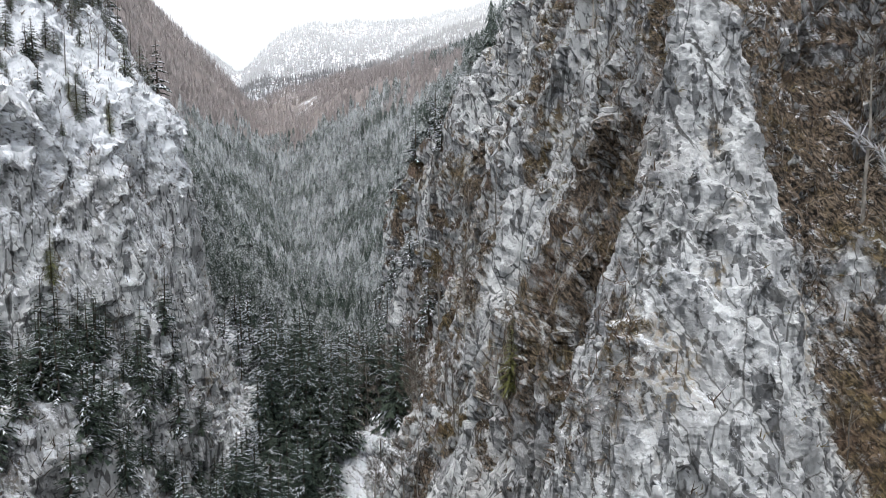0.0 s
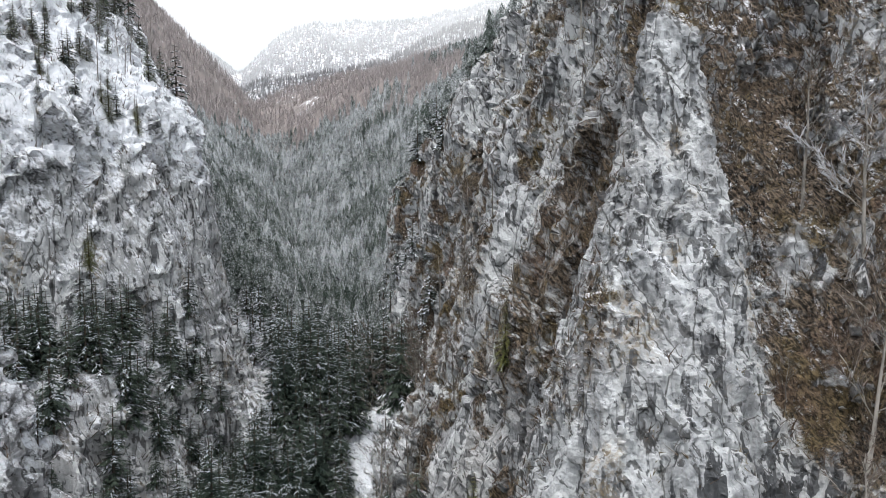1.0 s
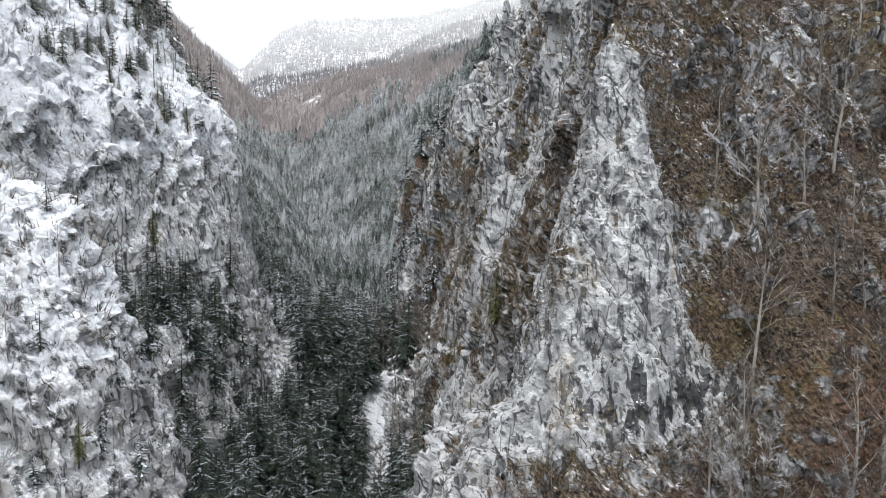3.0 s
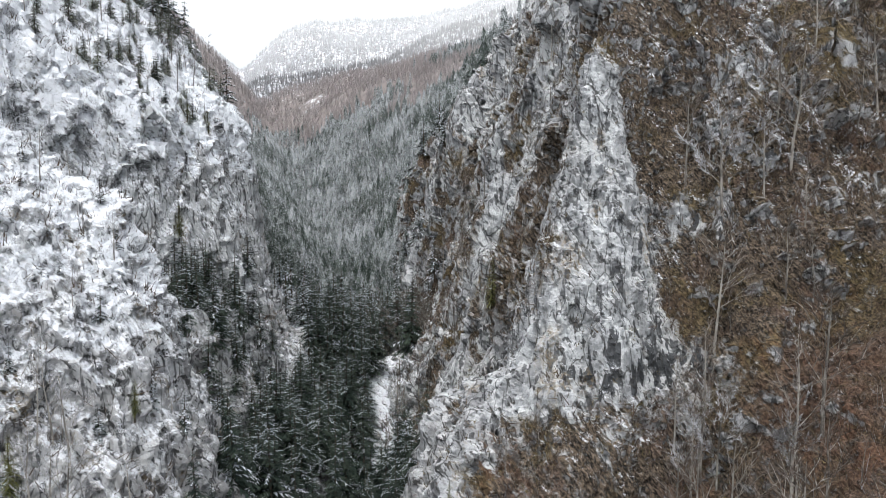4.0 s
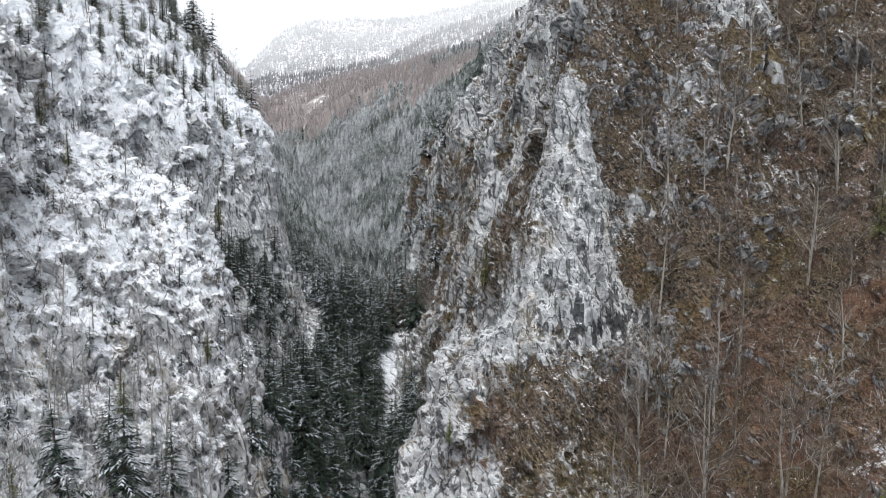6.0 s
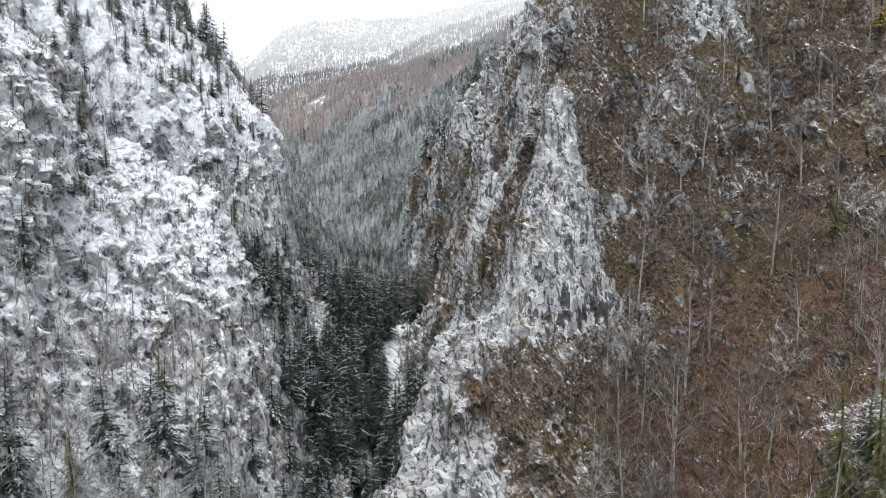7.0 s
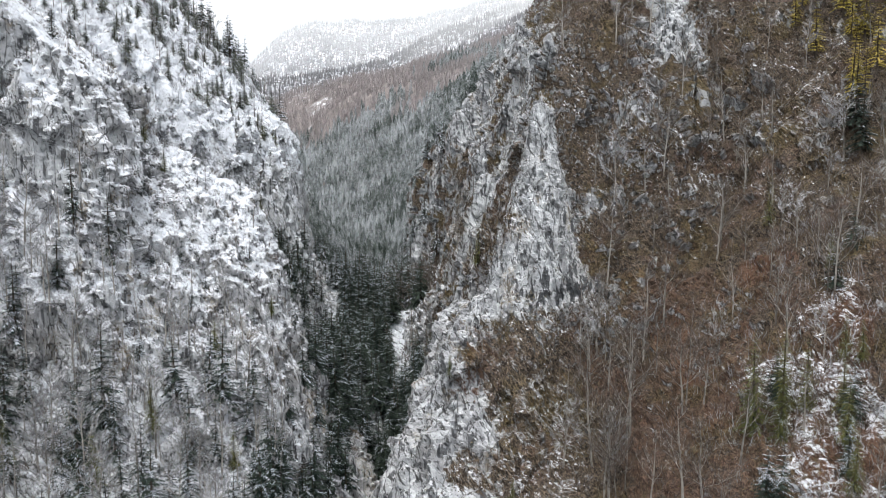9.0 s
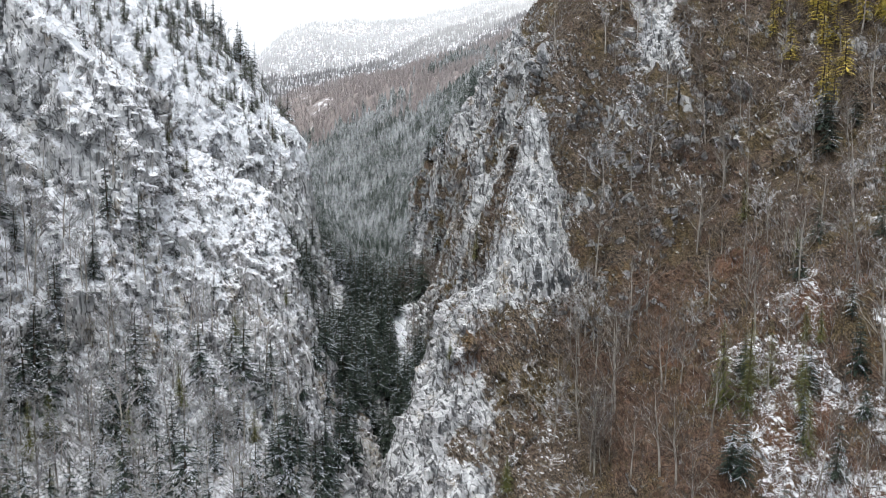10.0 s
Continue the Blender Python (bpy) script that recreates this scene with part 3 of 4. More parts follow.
inner = step(50, 58, by) * step(30, 20, bx)
soil = right_bank * (1 - 0.08 * inner) * (0.74 + 0.16 * step(14, 22, bx) + 0.2 * wob) * step(-0.35, 0.18, gn[:, 2] + 0.15 * cover) * (1 - 0.92 * bare)
soil = soil * (1 - 0.30 * step(0.1, 0.5, fbm(gx / 5, gy / 5, gz / 11, 3, 191)) * step(30, 36, bz))
soil = np.maximum(soil * (1 - 0.6 * arete), np.maximum(0.60 * recess, 0.60 * rust))
soil = np.maximum(soil, 0.45 * step(0.35, 0.7, gn[:, 2]) * (1 - bare))
apron = step(0, 6, bx + 5 * wob) * step(24, 18, bx) * step(39, 34, bz + 2 * wob) * step(38, 33, by)
under = right_bank * step(18, 22, bx + 2 * wob) * step(56, 48, bz) * (1 - bare) * step(0.1, 0.4, gn[:, 2])
soil = np.maximum(soil, 0.85 * under)
lines = sum(step(w, 0.3, np.abs(bx - x0 - (73.5 - bz) * 0.57 + 0.8 * wob)) for x0, w in ((33, 1.6), (28.5, 0.9), (37.5, 0.9), (22, 0.9))) * step(54, 58, bz) * step(77, 73, bz) * step(34, 38, by) * step(58, 54, by)
soil = np.maximum(soil, 0.66 * apron)
left_cliff = (1 - right_bank) * step(-41, -43, bx) * step(-70, -66, bx) * step(12, 14, by) * step(27, 24, by) * step(56, 59, bz + 2 * wob) * step(0.62, 0.42, gn[:, 2])
buttress = (1 - right_bank) * step(82, 86, by) * step(100, 97, by) * step(-36, -34, bx) * step(-24, -26, bx)
snow = snow - 0.25 * left_cliff - 0.24 * rear_wall + 0.10 * buttress - 0.1 * band
runnel = step(1.5, 0.5, np.abs(by - 16.7 + 0.65 * (bx - 24.2) + 0.8 * wob)) * step(22, 25, bx) * step(40, 36, bx)
snow = snow + 0.42 * runnel * step(-0.3, 0.1, wob + 0.2) + 0.10 * step(12, 9, bx) * step(18, 12, by) * step(-14, -8, bx) * step(0.35, 0.6, gn[:, 2])
fall = fbm((0.5 * bx + 0.87 * bz) / 1.3 + 0.5 * wob, by / 9, (0.87 * bx - 0.5 * bz) / 10, 3, 221)
snow = snow + 0.16 * step(0.15, 0.5, fall) * right_bank * step(15, 19, bx) * step(46, 54, bz) * (1 - bare)
snow = snow + 0.30 * lines - 0.10 * apron - 0.22 * block - 0.10 * arete - 0.25 * recess - 0.12 * rust - 0.04 * rear_wall + 0.30 * (1 - right_bank) * step(56, 62, bz) * step(44, 50, by) - 0.05 * inner - 0.20 * pyramid - 0.12 * slabs - 0.24 * toe - 0.10 * under * step(6, 14, by) + 0.30 * gully - 0.05 * litter
fc = gv[gq].mean(1)
off = fc[:, 0] / U - stream_x(fc[:, 1] / U)
side = np.where(off > 4, 2, np.where(off < -4, 1, 0))
for k, name, label in ((0, "gorge_floor", "stony gorge floor under thin snow"), (1, "cliff_left", "snow-dusted pale limestone cliffs and wooded foot"),
                       (2, "cliff_right", "streaked grey limestone spur with dry grass")):
    q = gq[side == k]
    used = np.unique(q)
    remap = np.zeros(len(gv), np.int64)
    remap[used] = np.arange(len(used))
    me = mesh_from(name, gv[used], remap[q], [ROCK], smooth=False)
    set_float(me, "snow", snow[used])
    set_float(me, "soil", soil[used])
    set_float(me, "wet", wet[used])
    set_float(me, "litter", litter[used])
    set_float(me, "clean", np.clip(pyramid + block + 0.3 * band + 0.5 * left_cliff + 0.6 * arete + 0.8 * rear_wall + 0.5 * inner - recess, 0, 1)[used])
    tagged(new(name, me), label, "ground" if k == 0 else "cliff", kind="structure")


# ---------------------------------------------------------------- far ground, one sheet to the horizon
def clearing(x, y):
    """A snowy clear-cut strip on the far hillside."""
    u = x / np.maximum(1.0, y)
    wob = fbm(x / 25, y / 40, 0 * x, 3, 171)
    run = y / U - 900 * (u + 0.19) + 45 * wob
    return step(-0.210, -0.195, u + 0.014 * wob) * step(-0.160, -0.175, u + 0.014 * wob) * step(510, 560, run) * step(640, 590, run)


def far_sheet():
    xs = np.concatenate([np.arange(-2600, -500, 60), np.arange(-500, -200, 20), np.arange(-200, 200, 8), np.arange(200, 600, 20), np.arange(600, 2601, 80)]).astype(float)
    ys = np.concatenate([np.arange(-1500, -200, 100), np.arange(-200, 140, 12), np.arange(140, 420, 6), np.arange(420, 1200, 15), np.arange(1200, 2601, 25)]).astype(float)
    gx, gy = np.meshgrid(xs, ys)
    gz = height(gx, gy)
    inside = (gx > X0 + 8) & (gx < X1 - 8) & (gy > Y0 + 8) & (gy < Y1 - 8)
    gz = np.where(inside, gz - 25, gz)
    v = np.stack([gx.ravel(), gy.ravel(), gz.ravel()], 1)
    f = grid_faces(len(xs), len(ys))
    me = mesh_from("ground", v, f, [FLOOR], smooth=True)
    set_float(me, "snow", 0.30 + 0.24 * step(680, 950, v[:, 1]) + 0.22 * step(60, 0, v[:, 1]) + 0.16 * clearing(v[:, 0], v[:, 1]))
    tagged(new("ground", me), "brown forest ground and snowy far mountains", "ground", kind="structure")


far_sheet()
# ---------------------------------------------------------------- low cloud on the far mountains
def low_cloud():
    """A ragged veil for snow cloud and haze, far up the valley: a see-through sheet that glows by itself, as bright as
    the sky that it belongs to.
    """
    n = Nodes("snow_cloud")
    n.tree.nodes.remove(n.bsdf)
    glow, clear, mixed = n.add("ShaderNodeEmission"), n.add("ShaderNodeBsdfTransparent"), n.add("ShaderNodeMixShader")
    glow.inputs["Color"].default_value = (0.97, 0.98, 1.0, 1.0)
    glow.inputs["Strength"].default_value = CLOUD_LIGHT
    thick = n.math("ADD", n.attribute("thick"), n.math("MULTIPLY", n.math("SUBTRACT", n.noise(0.006, 5, (1, 1, 1.6)), 0.5), 0.9))
    n.put(mixed.inputs[0], n.ramp(thick, 0.05, 1.25, 0.0, 0.68))
    n.link(clear.outputs[0], mixed.inputs[1])
    n.link(glow.outputs[0], mixed.inputs[2])
    n.link(mixed.outputs[0], n.out.inputs["Surface"])
    xs, zs = np.linspace(-1150, 900, 60), np.linspace(120, 620, 40)
    gx, gz = np.meshgrid(xs, zs)
    gy = 1230 - 0.00018 * gx ** 2 + 40 * fbm(gx / 300, gz / 300, 0 * gx, 2, 701)
    me = mesh_from("low_cloud", np.stack([gx.ravel(), gy.ravel(), gz.ravel()], 1), grid_faces(60, 40), [n.mat], smooth=True)
    left = step(-250, -420, gx.ravel())
    set_float(me, "thick", np.clip((gz.ravel() - 200 + 40 * left) / 180, -0.6, 1.4))
    tagged(new("low_cloud", me), "pale glowing sheet for the snow cloud and haze over the far mountains", "cloud", kind="structure")


CLOUD_LIGHT = 0.62
low_cloud()
# ---------------------------------------------------------------- the stream
def stream():
    ys = np.arange(-138, 56, 0.8)
    mids = stream_x(ys) * 1.0
    rows = []
    for k, w in enumerate((-1, -0.4, 0.3, 1)):
        wide = 2.2 + 0.7 * vnoise(ys / 6, ys * 0 + 3.3 * k, ys * 0, 8)
        rows.append(np.stack([(mids + 0.6 * vnoise(ys / 9, ys * 0, ys * 0, 9) + w * wide) * U, ys * U, (stream_z(ys) - 0.7) * U], 1))
    v = np.stack(rows, 1).reshape(-1, 3)
    n = Nodes("dark_water")
    n.bump(n.noise(2.5, 4), 0.4, 0.1)
    water = n.finish(n.mix(n.ramp(n.noise(0.6, 4), 0.5, 0.7), (0.008, 0.011, 0.012), (0.03, 0.035, 0.034)), 0.08)
    tagged(new("stream", mesh_from("stream", v, grid_faces(4, len(ys)), [water], smooth=True)), "dark stream running along the gorge floor", "stream", kind="structure")


stream()

# ---------------------------------------------------------------- where things stand
face_area = np.linalg.norm(gfn, axis=1) * 0.5
face_up = gfn[:, 2] / np.maximum(1e-9, 2 * face_area)
px, py, pz = fc[:, 0] / U, fc[:, 1] / U, fc[:, 2] / U
face_soil = soil[gq].mean(1)
face_bare = bare[gq].mean(1)
face_n = gfn / np.maximum(1e-9, np.linalg.norm(gfn, axis=1))[:, None]


def pick(weight, count, seed, apart=0.0):
    """Random places on the gorge's surface, by weight, at least so far apart: indices of faces."""
    rng = np.random.default_rng(seed)
    w = np.clip(weight, 0, None) * face_area
    if w.sum() <= 0:
        return np.zeros(0, int)
    many = min(int((w > 0).sum()), count * (6 if apart else 1))
    ids = rng.choice(len(w), size=many, replace=apart == 0, p=w / w.sum())
    if not apart:
        return ids
    kept, cells = [], {}
    for i in ids:
        p = fc[i]
        key = (int(p[0] // apart), int(p[1] // apart))
        near = [q for a in (-1, 0, 1) for b in (-1, 0, 1) for q in cells.get((key[0] + a, key[1] + b), ())]
        if all((p[0] - q[0]) ** 2 + (p[1] - q[1]) ** 2 > apart * apart for q in near):
            cells.setdefault(key, []).append(p)
            kept.append(i)
            if len(kept) == count:
                break
    return np.array(kept, int)


def box(x0, x1, y0, y1, z0=-50, z1=300):
    return ((px > x0) & (px < x1) & (py > y0) & (py < y1) & (pz > z0) & (pz < z1)).astype(float)


# ---------------------------------------------------------------- trees
def tube(points, radii, sides, v, f):
    """A tapered tube of triangles through points, appended to v and f."""
    base = len(v)
    for k, p in enumerate(points):
        a = points[min(k + 1, len(points) - 1)] - points[max(k - 1, 0)]
        a = a.normalized() if a.length > 1e-6 else Vector((0, 0, 1))
        u = a.orthogonal().normalized()
        w = a.cross(u)
        for s in range(sides):
            t = 2 * math.pi * s / sides
            v.append(p + (u * math.cos(t) + w * math.sin(t)) * radii[k])
    for k in range(len(points) - 1):
        for s in range(sides):
            a, b = base + k * sides + s, base + k * sides + (s + 1) % sides
            f += [(a, b, b + sides), (a, b + sides, a + sides)]


def spruce_meshes(rng, tall, wide, snowy, needle, levels=17, ragged=0.35, segs=4):
    """Trunk and crown of a spruce: whorls of drooping, saw-edged sprays, some with snow on them."""
    v, f = [], []
    lean = Vector((rng.uniform(-0.2, 0.2), rng.uniform(-0.2, 0.2), tall))
    tube([Vector((0, 0, -1.0)), lean * 0.3, lean * 0.7, lean * 0.99], [0.012 * tall + 0.06, 0.010 * tall + 0.03, 0.006 * tall, 0.01], 6, v, f)
    trunk = mesh_from("trunk", [tuple(p) for p in v], f, [DARK_BARK], smooth=True)
    v, f, m = [], [], []
    low = rng.uniform(0.06, 0.16)
    for i in range(levels):
        t = (i + rng.random() * 0.6) / levels
        h = low + (1 - low) * t ** 0.92
        reach = wide * (1 - t) ** 0.85 + 0.12
        count = 6 + int(4 * (1 - t))
        spin = rng.uniform(0, 6.28)
        for j in range(count):
            if rng.random() < 0.10:
                continue
            a = spin + 6.283 * j / count + rng.uniform(-0.35, 0.35)
            r = reach * rng.uniform(1 - ragged, 1.1)
            out, side = Vector((math.cos(a), math.sin(a), 0)), Vector((-math.sin(a), math.cos(a), 0))
            root = lean * min(0.985, h + rng.uniform(-0.55, 0.55) * (1 - t) / levels)
            droop = rng.uniform(0.25, 0.6) * (1 - 0.6 * t)

            def spine(s):
                return root + out * (r * s) + Vector((0, 0, 1)) * (r * (0.10 * s - droop * s * s))

            for layer in range(2 if rng.random() < snowy else 1):
                lift = Vector((0, 0, 0.05 + 0.02 * r)) if layer else Vector((0, 0, 0))
                thin = 0.75 if layer else 1.0
                for k in range(segs):
                    s0, s1 = k / segs * (1 if not layer else 0.94) + (0.08 if layer else 0), (k + 1) / segs * (1 if not layer else 0.94)
                    width = r * (0.34 if segs < 6 else 0.20) * thin * (1 - 0.72 * s0) * rng.uniform(0.7, 1.2)
                    for sign in (-1, 1):
                        tip = spine(min(1.0, s1 + 0.10)) + side * (sign * width) + Vector((0, 0, -0.35 * width)) + lift
                        b = len(v)
                        v += [spine(s0) + lift, tip, spine(s1) + lift]
                        f.append((b, b + 1, b + 2) if sign < 0 else (b, b + 2, b + 1))
                        m.append(layer)
    crown = mesh_from("crown", [tuple(p) for p in v], f, [needle, CROWN_SNOW], m)
    return trunk, crown


def bare_meshes(rng, tall, twig, bark, spread=0.30, forks=12):
    """Trunk with limbs, and fine twigs, of a leafless broadleaved tree."""
    v, f, tv, tf = [], [], [], []
    lean = Vector((rng.uniform(-0.08, 0.08) * tall, rng.uniform(-0.08, 0.08) * tall, tall))
    pts = [lean * s + Vector((rng.uniform(-1, 1), rng.uniform(-1, 1), 0)) * 0.012 * tall * (0 < s) for s in (0, 0.25, 0.5, 0.75, 1.0)]
    pts[0] = Vector((0, 0, -1.0))
    r0 = 0.010 * tall + 0.03
    tube(pts, [r0, r0 * 0.8, r0 * 0.6, r0 * 0.35, 0.015], 6, v, f)

    def along(s):
        k = min(3, int(s * 4))
        return pts[k].lerp(pts[k + 1], s * 4 - k)

    def twigs(p, d, size, count):
        for _ in range(count):
            q = (d + Vector((rng.uniform(-1, 1), rng.uniform(-1, 1), rng.uniform(-0.5, 1)))).normalized() * size * rng.uniform(0.5, 1.1)
            u = q.orthogonal().normalized() * rng.uniform(0.015, 0.035)
            b = len(tv)
            tv.extend([p - u, p + u, p + q])
            tf.append((b, b + 1, b + 2))

    for i in range(forks):
        s = 0.28 + 0.7 * (i + rng.random()) / forks
        p = along(min(0.99, s))
        a = rng.uniform(0, 6.283)
        size = tall * spread * (1.25 - s) * rng.uniform(0.7, 1.3)
        d = Vector((math.cos(a), math.sin(a), rng.uniform(0.35, 1.1))).normalized()
        mid = p + d * size * 0.5 + Vector((0, 0, 0.08 * size))
        end = p + d * size + Vector((0, 0, 0.28 * size))
        tube([p, mid, end], [r0 * 0.38 * (1.15 - s), r0 * 0.22 * (1.15 - s), 0.012], 4, v, f)
        for s2 in (0.35, 0.6, 0.8, 1.0):
            q = p.lerp(mid, s2 * 2) if s2 < 0.5 else mid.lerp(end, s2 * 2 - 1)
            d2 = (d + Vector((rng.uniform(-1, 1), rng.uniform(-1, 1), rng.uniform(0, 0.9)))).normalized()
            e2 = q + d2 * size * 0.45
            tube([q, e2], [0.03, 0.012], 3, v, f)
            twigs(q.lerp(e2, 0.4), d2, size * 0.4, 4)
            twigs(q.lerp(e2, 0.75), d2, size * 0.35, 4)
            twigs(e2, d2, size * 0.3, 4)
    twigs(pts[4] - Vector((0, 0, 0.1 * tall)), Vector((0, 0, 1)), tall * 0.12, 8)
    return mesh_from("trunk", [tuple(p) for p in v], f, [bark], smooth=True), mesh_from("branchwork", [tuple(p) for p in tv], tf, [twig])


def tree_kind(name, second, meshes, label, category, group):
    """A first tree, to be copied; it stands far below the ground and is removed at the end."""
    ob = tagged(new(name), label, category, group)
    part("trunk", meshes[0], ob)
    piece = part(second, meshes[1], ob)
    if second == "branchwork":
        piece["kind"] = "stuff"
    ob.location = (0, 0, -500)
    return ob


rng = random.Random(5)
SPRUCES = "snowy spruces of the gorge"
kinds = {"snowy": [], "dark": [], "olive": [], "gold": [], "bare": [], "frost": [], "snowy_light": [], "shade_light": [], "dark_light": [], "bare_light": [], "frost_light": []}
for k in range(5):
    kinds["snowy_light"].append(tree_kind("spruce", "crown", spruce_meshes(rng, 10, rng.uniform(1.8, 2.4), 0.8, NEEDLE, 9, 0.35, 2), "spruce", "spruce", SPRUCES))
    kinds["shade_light"].append(tree_kind("spruce", "crown", spruce_meshes(rng, 10, rng.uniform(1.7, 2.3), 0.25, NEEDLE, 12, 0.35, 3), "spruce", "spruce", SPRUCES))
    kinds["dark_light"].append(tree_kind("spruce", "crown", spruce_meshes(rng, 10, rng.uniform(1.7, 2.2), 0.35, NEEDLE_GREY, 18, 0.3, 2), "spruce", "spruce", SPRUCES))
for k in range(4):
    kinds["bare_light"].append(tree_kind("beech", "branchwork", bare_meshes(rng, 10, TWIG, BARK, 0.30, 6), "beech", "tree", SPRUCES))
    kinds["frost_light"].append(tree_kind("beech", "branchwork", bare_meshes(rng, 10, TWIG_PALE, BARK, 0.32, 6), "beech", "tree", SPRUCES))
for k in range(6):
    kinds["snowy"].append(tree_kind("spruce", "crown", spruce_meshes(rng, 10, rng.uniform(1.7, 2.3), 0.50, NEEDLE, 15), "tall dark green spruce with snow-laden branches", "spruce", SPRUCES))
for k in range(4):
    kinds["dark"].append(tree_kind("spruce", "crown", spruce_meshes(rng, 10, rng.uniform(1.7, 2.4), 0.16, NEEDLE, 15), "dark green spruce lightly dusted with snow", "spruce", SPRUCES))
for k in range(3):
    kinds["olive"].append(tree_kind("spruce", "crown", spruce_meshes(rng, 10, rng.uniform(1.3, 1.7), 0.10, NEEDLE_OLIVE, 34, 0.35, 7), "olive green spruce with hardly any snow", "spruce", "olive green spruces"))
for k in range(3):
    kinds["gold"].append(tree_kind("larch", "crown", spruce_meshes(rng, 10, rng.uniform(1.4, 1.8), 0.0, NEEDLE_GOLD, 24, 0.5, 6), "slender golden yellow larch on the upper slope", "larch", "golden larches"))
for k in range(6):
    kinds["bare"].append(tree_kind("beech", "branchwork", bare_meshes(rng, 10, TWIG, BARK, rng.uniform(0.2, 0.32), rng.randint(11, 15)), "leafless grey beech on the brown slope", "tree", "bare trees of the slope"))
for k in range(5):
    kinds["frost"].append(tree_kind("beech", "branchwork", bare_meshes(rng, 10, TWIG_PALE, BARK, rng.uniform(0.24, 0.36), rng.randint(11, 15)), "leafless beech with frosted pale twigs", "tree", "frosted bare trees"))


def nearest(x, y, z):
    """The face nearest to a place of the plan."""
    return int(np.argmin((px - x) ** 2 + (py - y) ** 2 + 0.4 * (pz - z) ** 2))


def plant(kind, ids, lo, hi, seed, sink=0.3, name="", label=""):
    """Trees of a kind on the given faces: single things, or with a name one joined wood."""
    r = random.Random(seed)
    joined = {0: [], 1: []}
    for i in ids:
        first = r.choice(kinds[kind])
        s = r.uniform(lo, hi) / 10.0
        w = s * r.uniform(0.85, 1.15)
        m = Matrix.Translation((fc[i, 0], fc[i, 1], fc[i, 2] - sink)) @ Euler((r.uniform(-0.04, 0.04), r.uniform(-0.04, 0.04), r.uniform(0, 6.28))).to_matrix().to_4x4() @ Matrix.Diagonal((w, w, s, 1))
        if not name:
            copy_thing(first, Matrix()).matrix_basis = m
            continue
        for k, child in enumerate(first.children):
            me = child.data
            v, f, j = (np.empty(len(me.vertices) * 3, np.float32), np.empty(len(me.loops), np.int32), np.empty(len(me.polygons), np.int32))
            me.vertices.foreach_get("co", v)
            me.loops.foreach_get("vertex_index", f)
            me.polygons.foreach_get("material_index", j)
            mm = np.array(m)
            joined[k].append((v.reshape(-1, 3) @ mm[:3, :3].T + mm[:3, 3], f.reshape(-1, 3), j + 1 - k if k else j, list(me.materials)))
    if not name or not len(ids):
        return
    vs, fs, js, base, mats = [], [], [], 0, []
    for k in (0, 1):
        for v, f, j, ms in joined[k]:
            for one in ms:
                if one not in mats:
                    mats.append(one)
            slots = np.array([mats.index(one) for one in ms])
            vs.append(v), fs.append(f + base), js.append(slots[np.clip(j, 0, len(ms) - 1)])
            base += len(v)
    tagged(new(name, mesh_from(name, np.concatenate(vs), np.concatenate(fs), mats, np.concatenate(js))), label, "woods", kind="stuff")


flat = step(0.30, 0.62, face_up)
ledge_w = step(0.15, 0.45, face_up)
offx = px - stream_x(py)
open_rock = 1 - step(80, 84, py) * step(101, 98, py) * step(-37, -35, px) * step(-23.5, -25, px)
couloir = 1 - step(-5, -3, offx) * step(64, 68, py) * step(100, 96, py)
# gorge floor, from the narrows up to the wider valley
plant("snowy", pick(flat * box(-40, 6, 44, 112) * (offx < 6) * (offx > -16) * couloir * open_rock, 50, 1, 2.6), 9, 15, 1)
plant("dark", pick(flat * box(-40, 6, 42, 112) * (offx < 7) * (offx > -14) * couloir * open_rock, 120, 2, 1.7), 9, 16, 2)
plant("bare", pick(flat * box(-20, 6, 60, 100) * (1 - couloir), 26, 19, 1.6), 7, 11, 19)
plant("bare", pick(flat * box(-14, -1, 98, 110), 14, 20, 1.2), 8, 12, 20)
plant("snowy_light", pick(flat * box(-90, 0, 104, 132), 220, 3, 2.6), 6, 12, 3, name="valley_spruces", label="snow-dusted spruces crowding the valley floor")
# cove and foot of the rear left wall
plant("shade_light", pick(flat * open_rock * box(-60, -18, 42, 100, 0, 45) * step(84, 70, py), 100, 4, 1.8), 5, 10, 4, name="cove_snowy_spruces", label="snow-laden spruces in the cove below the wall")
plant("shade_light", pick(flat * open_rock * box(-60, -20, 42, 100, 0, 45) * step(88, 72, py), 150, 29, 1.4), 5, 10.5, 29, name="cove_dark_spruces", label="dark spruces in the cove below the wall")
# top of the left walls
plant("dark_light", pick(flat * box(-95, -39, 45, 140, 72, 200), 260, 5, 1.5), 3.5, 7, 5, name="hilltop_spruces", label="dark spruces along the top of the cliffs")
plant("frost_light", pick(flat * box(-95, -38, 40, 120, 66, 200), 60, 6, 2.4), 5, 9, 6, name="hilltop_beeches", label="bare beeches along the top of the cliffs")
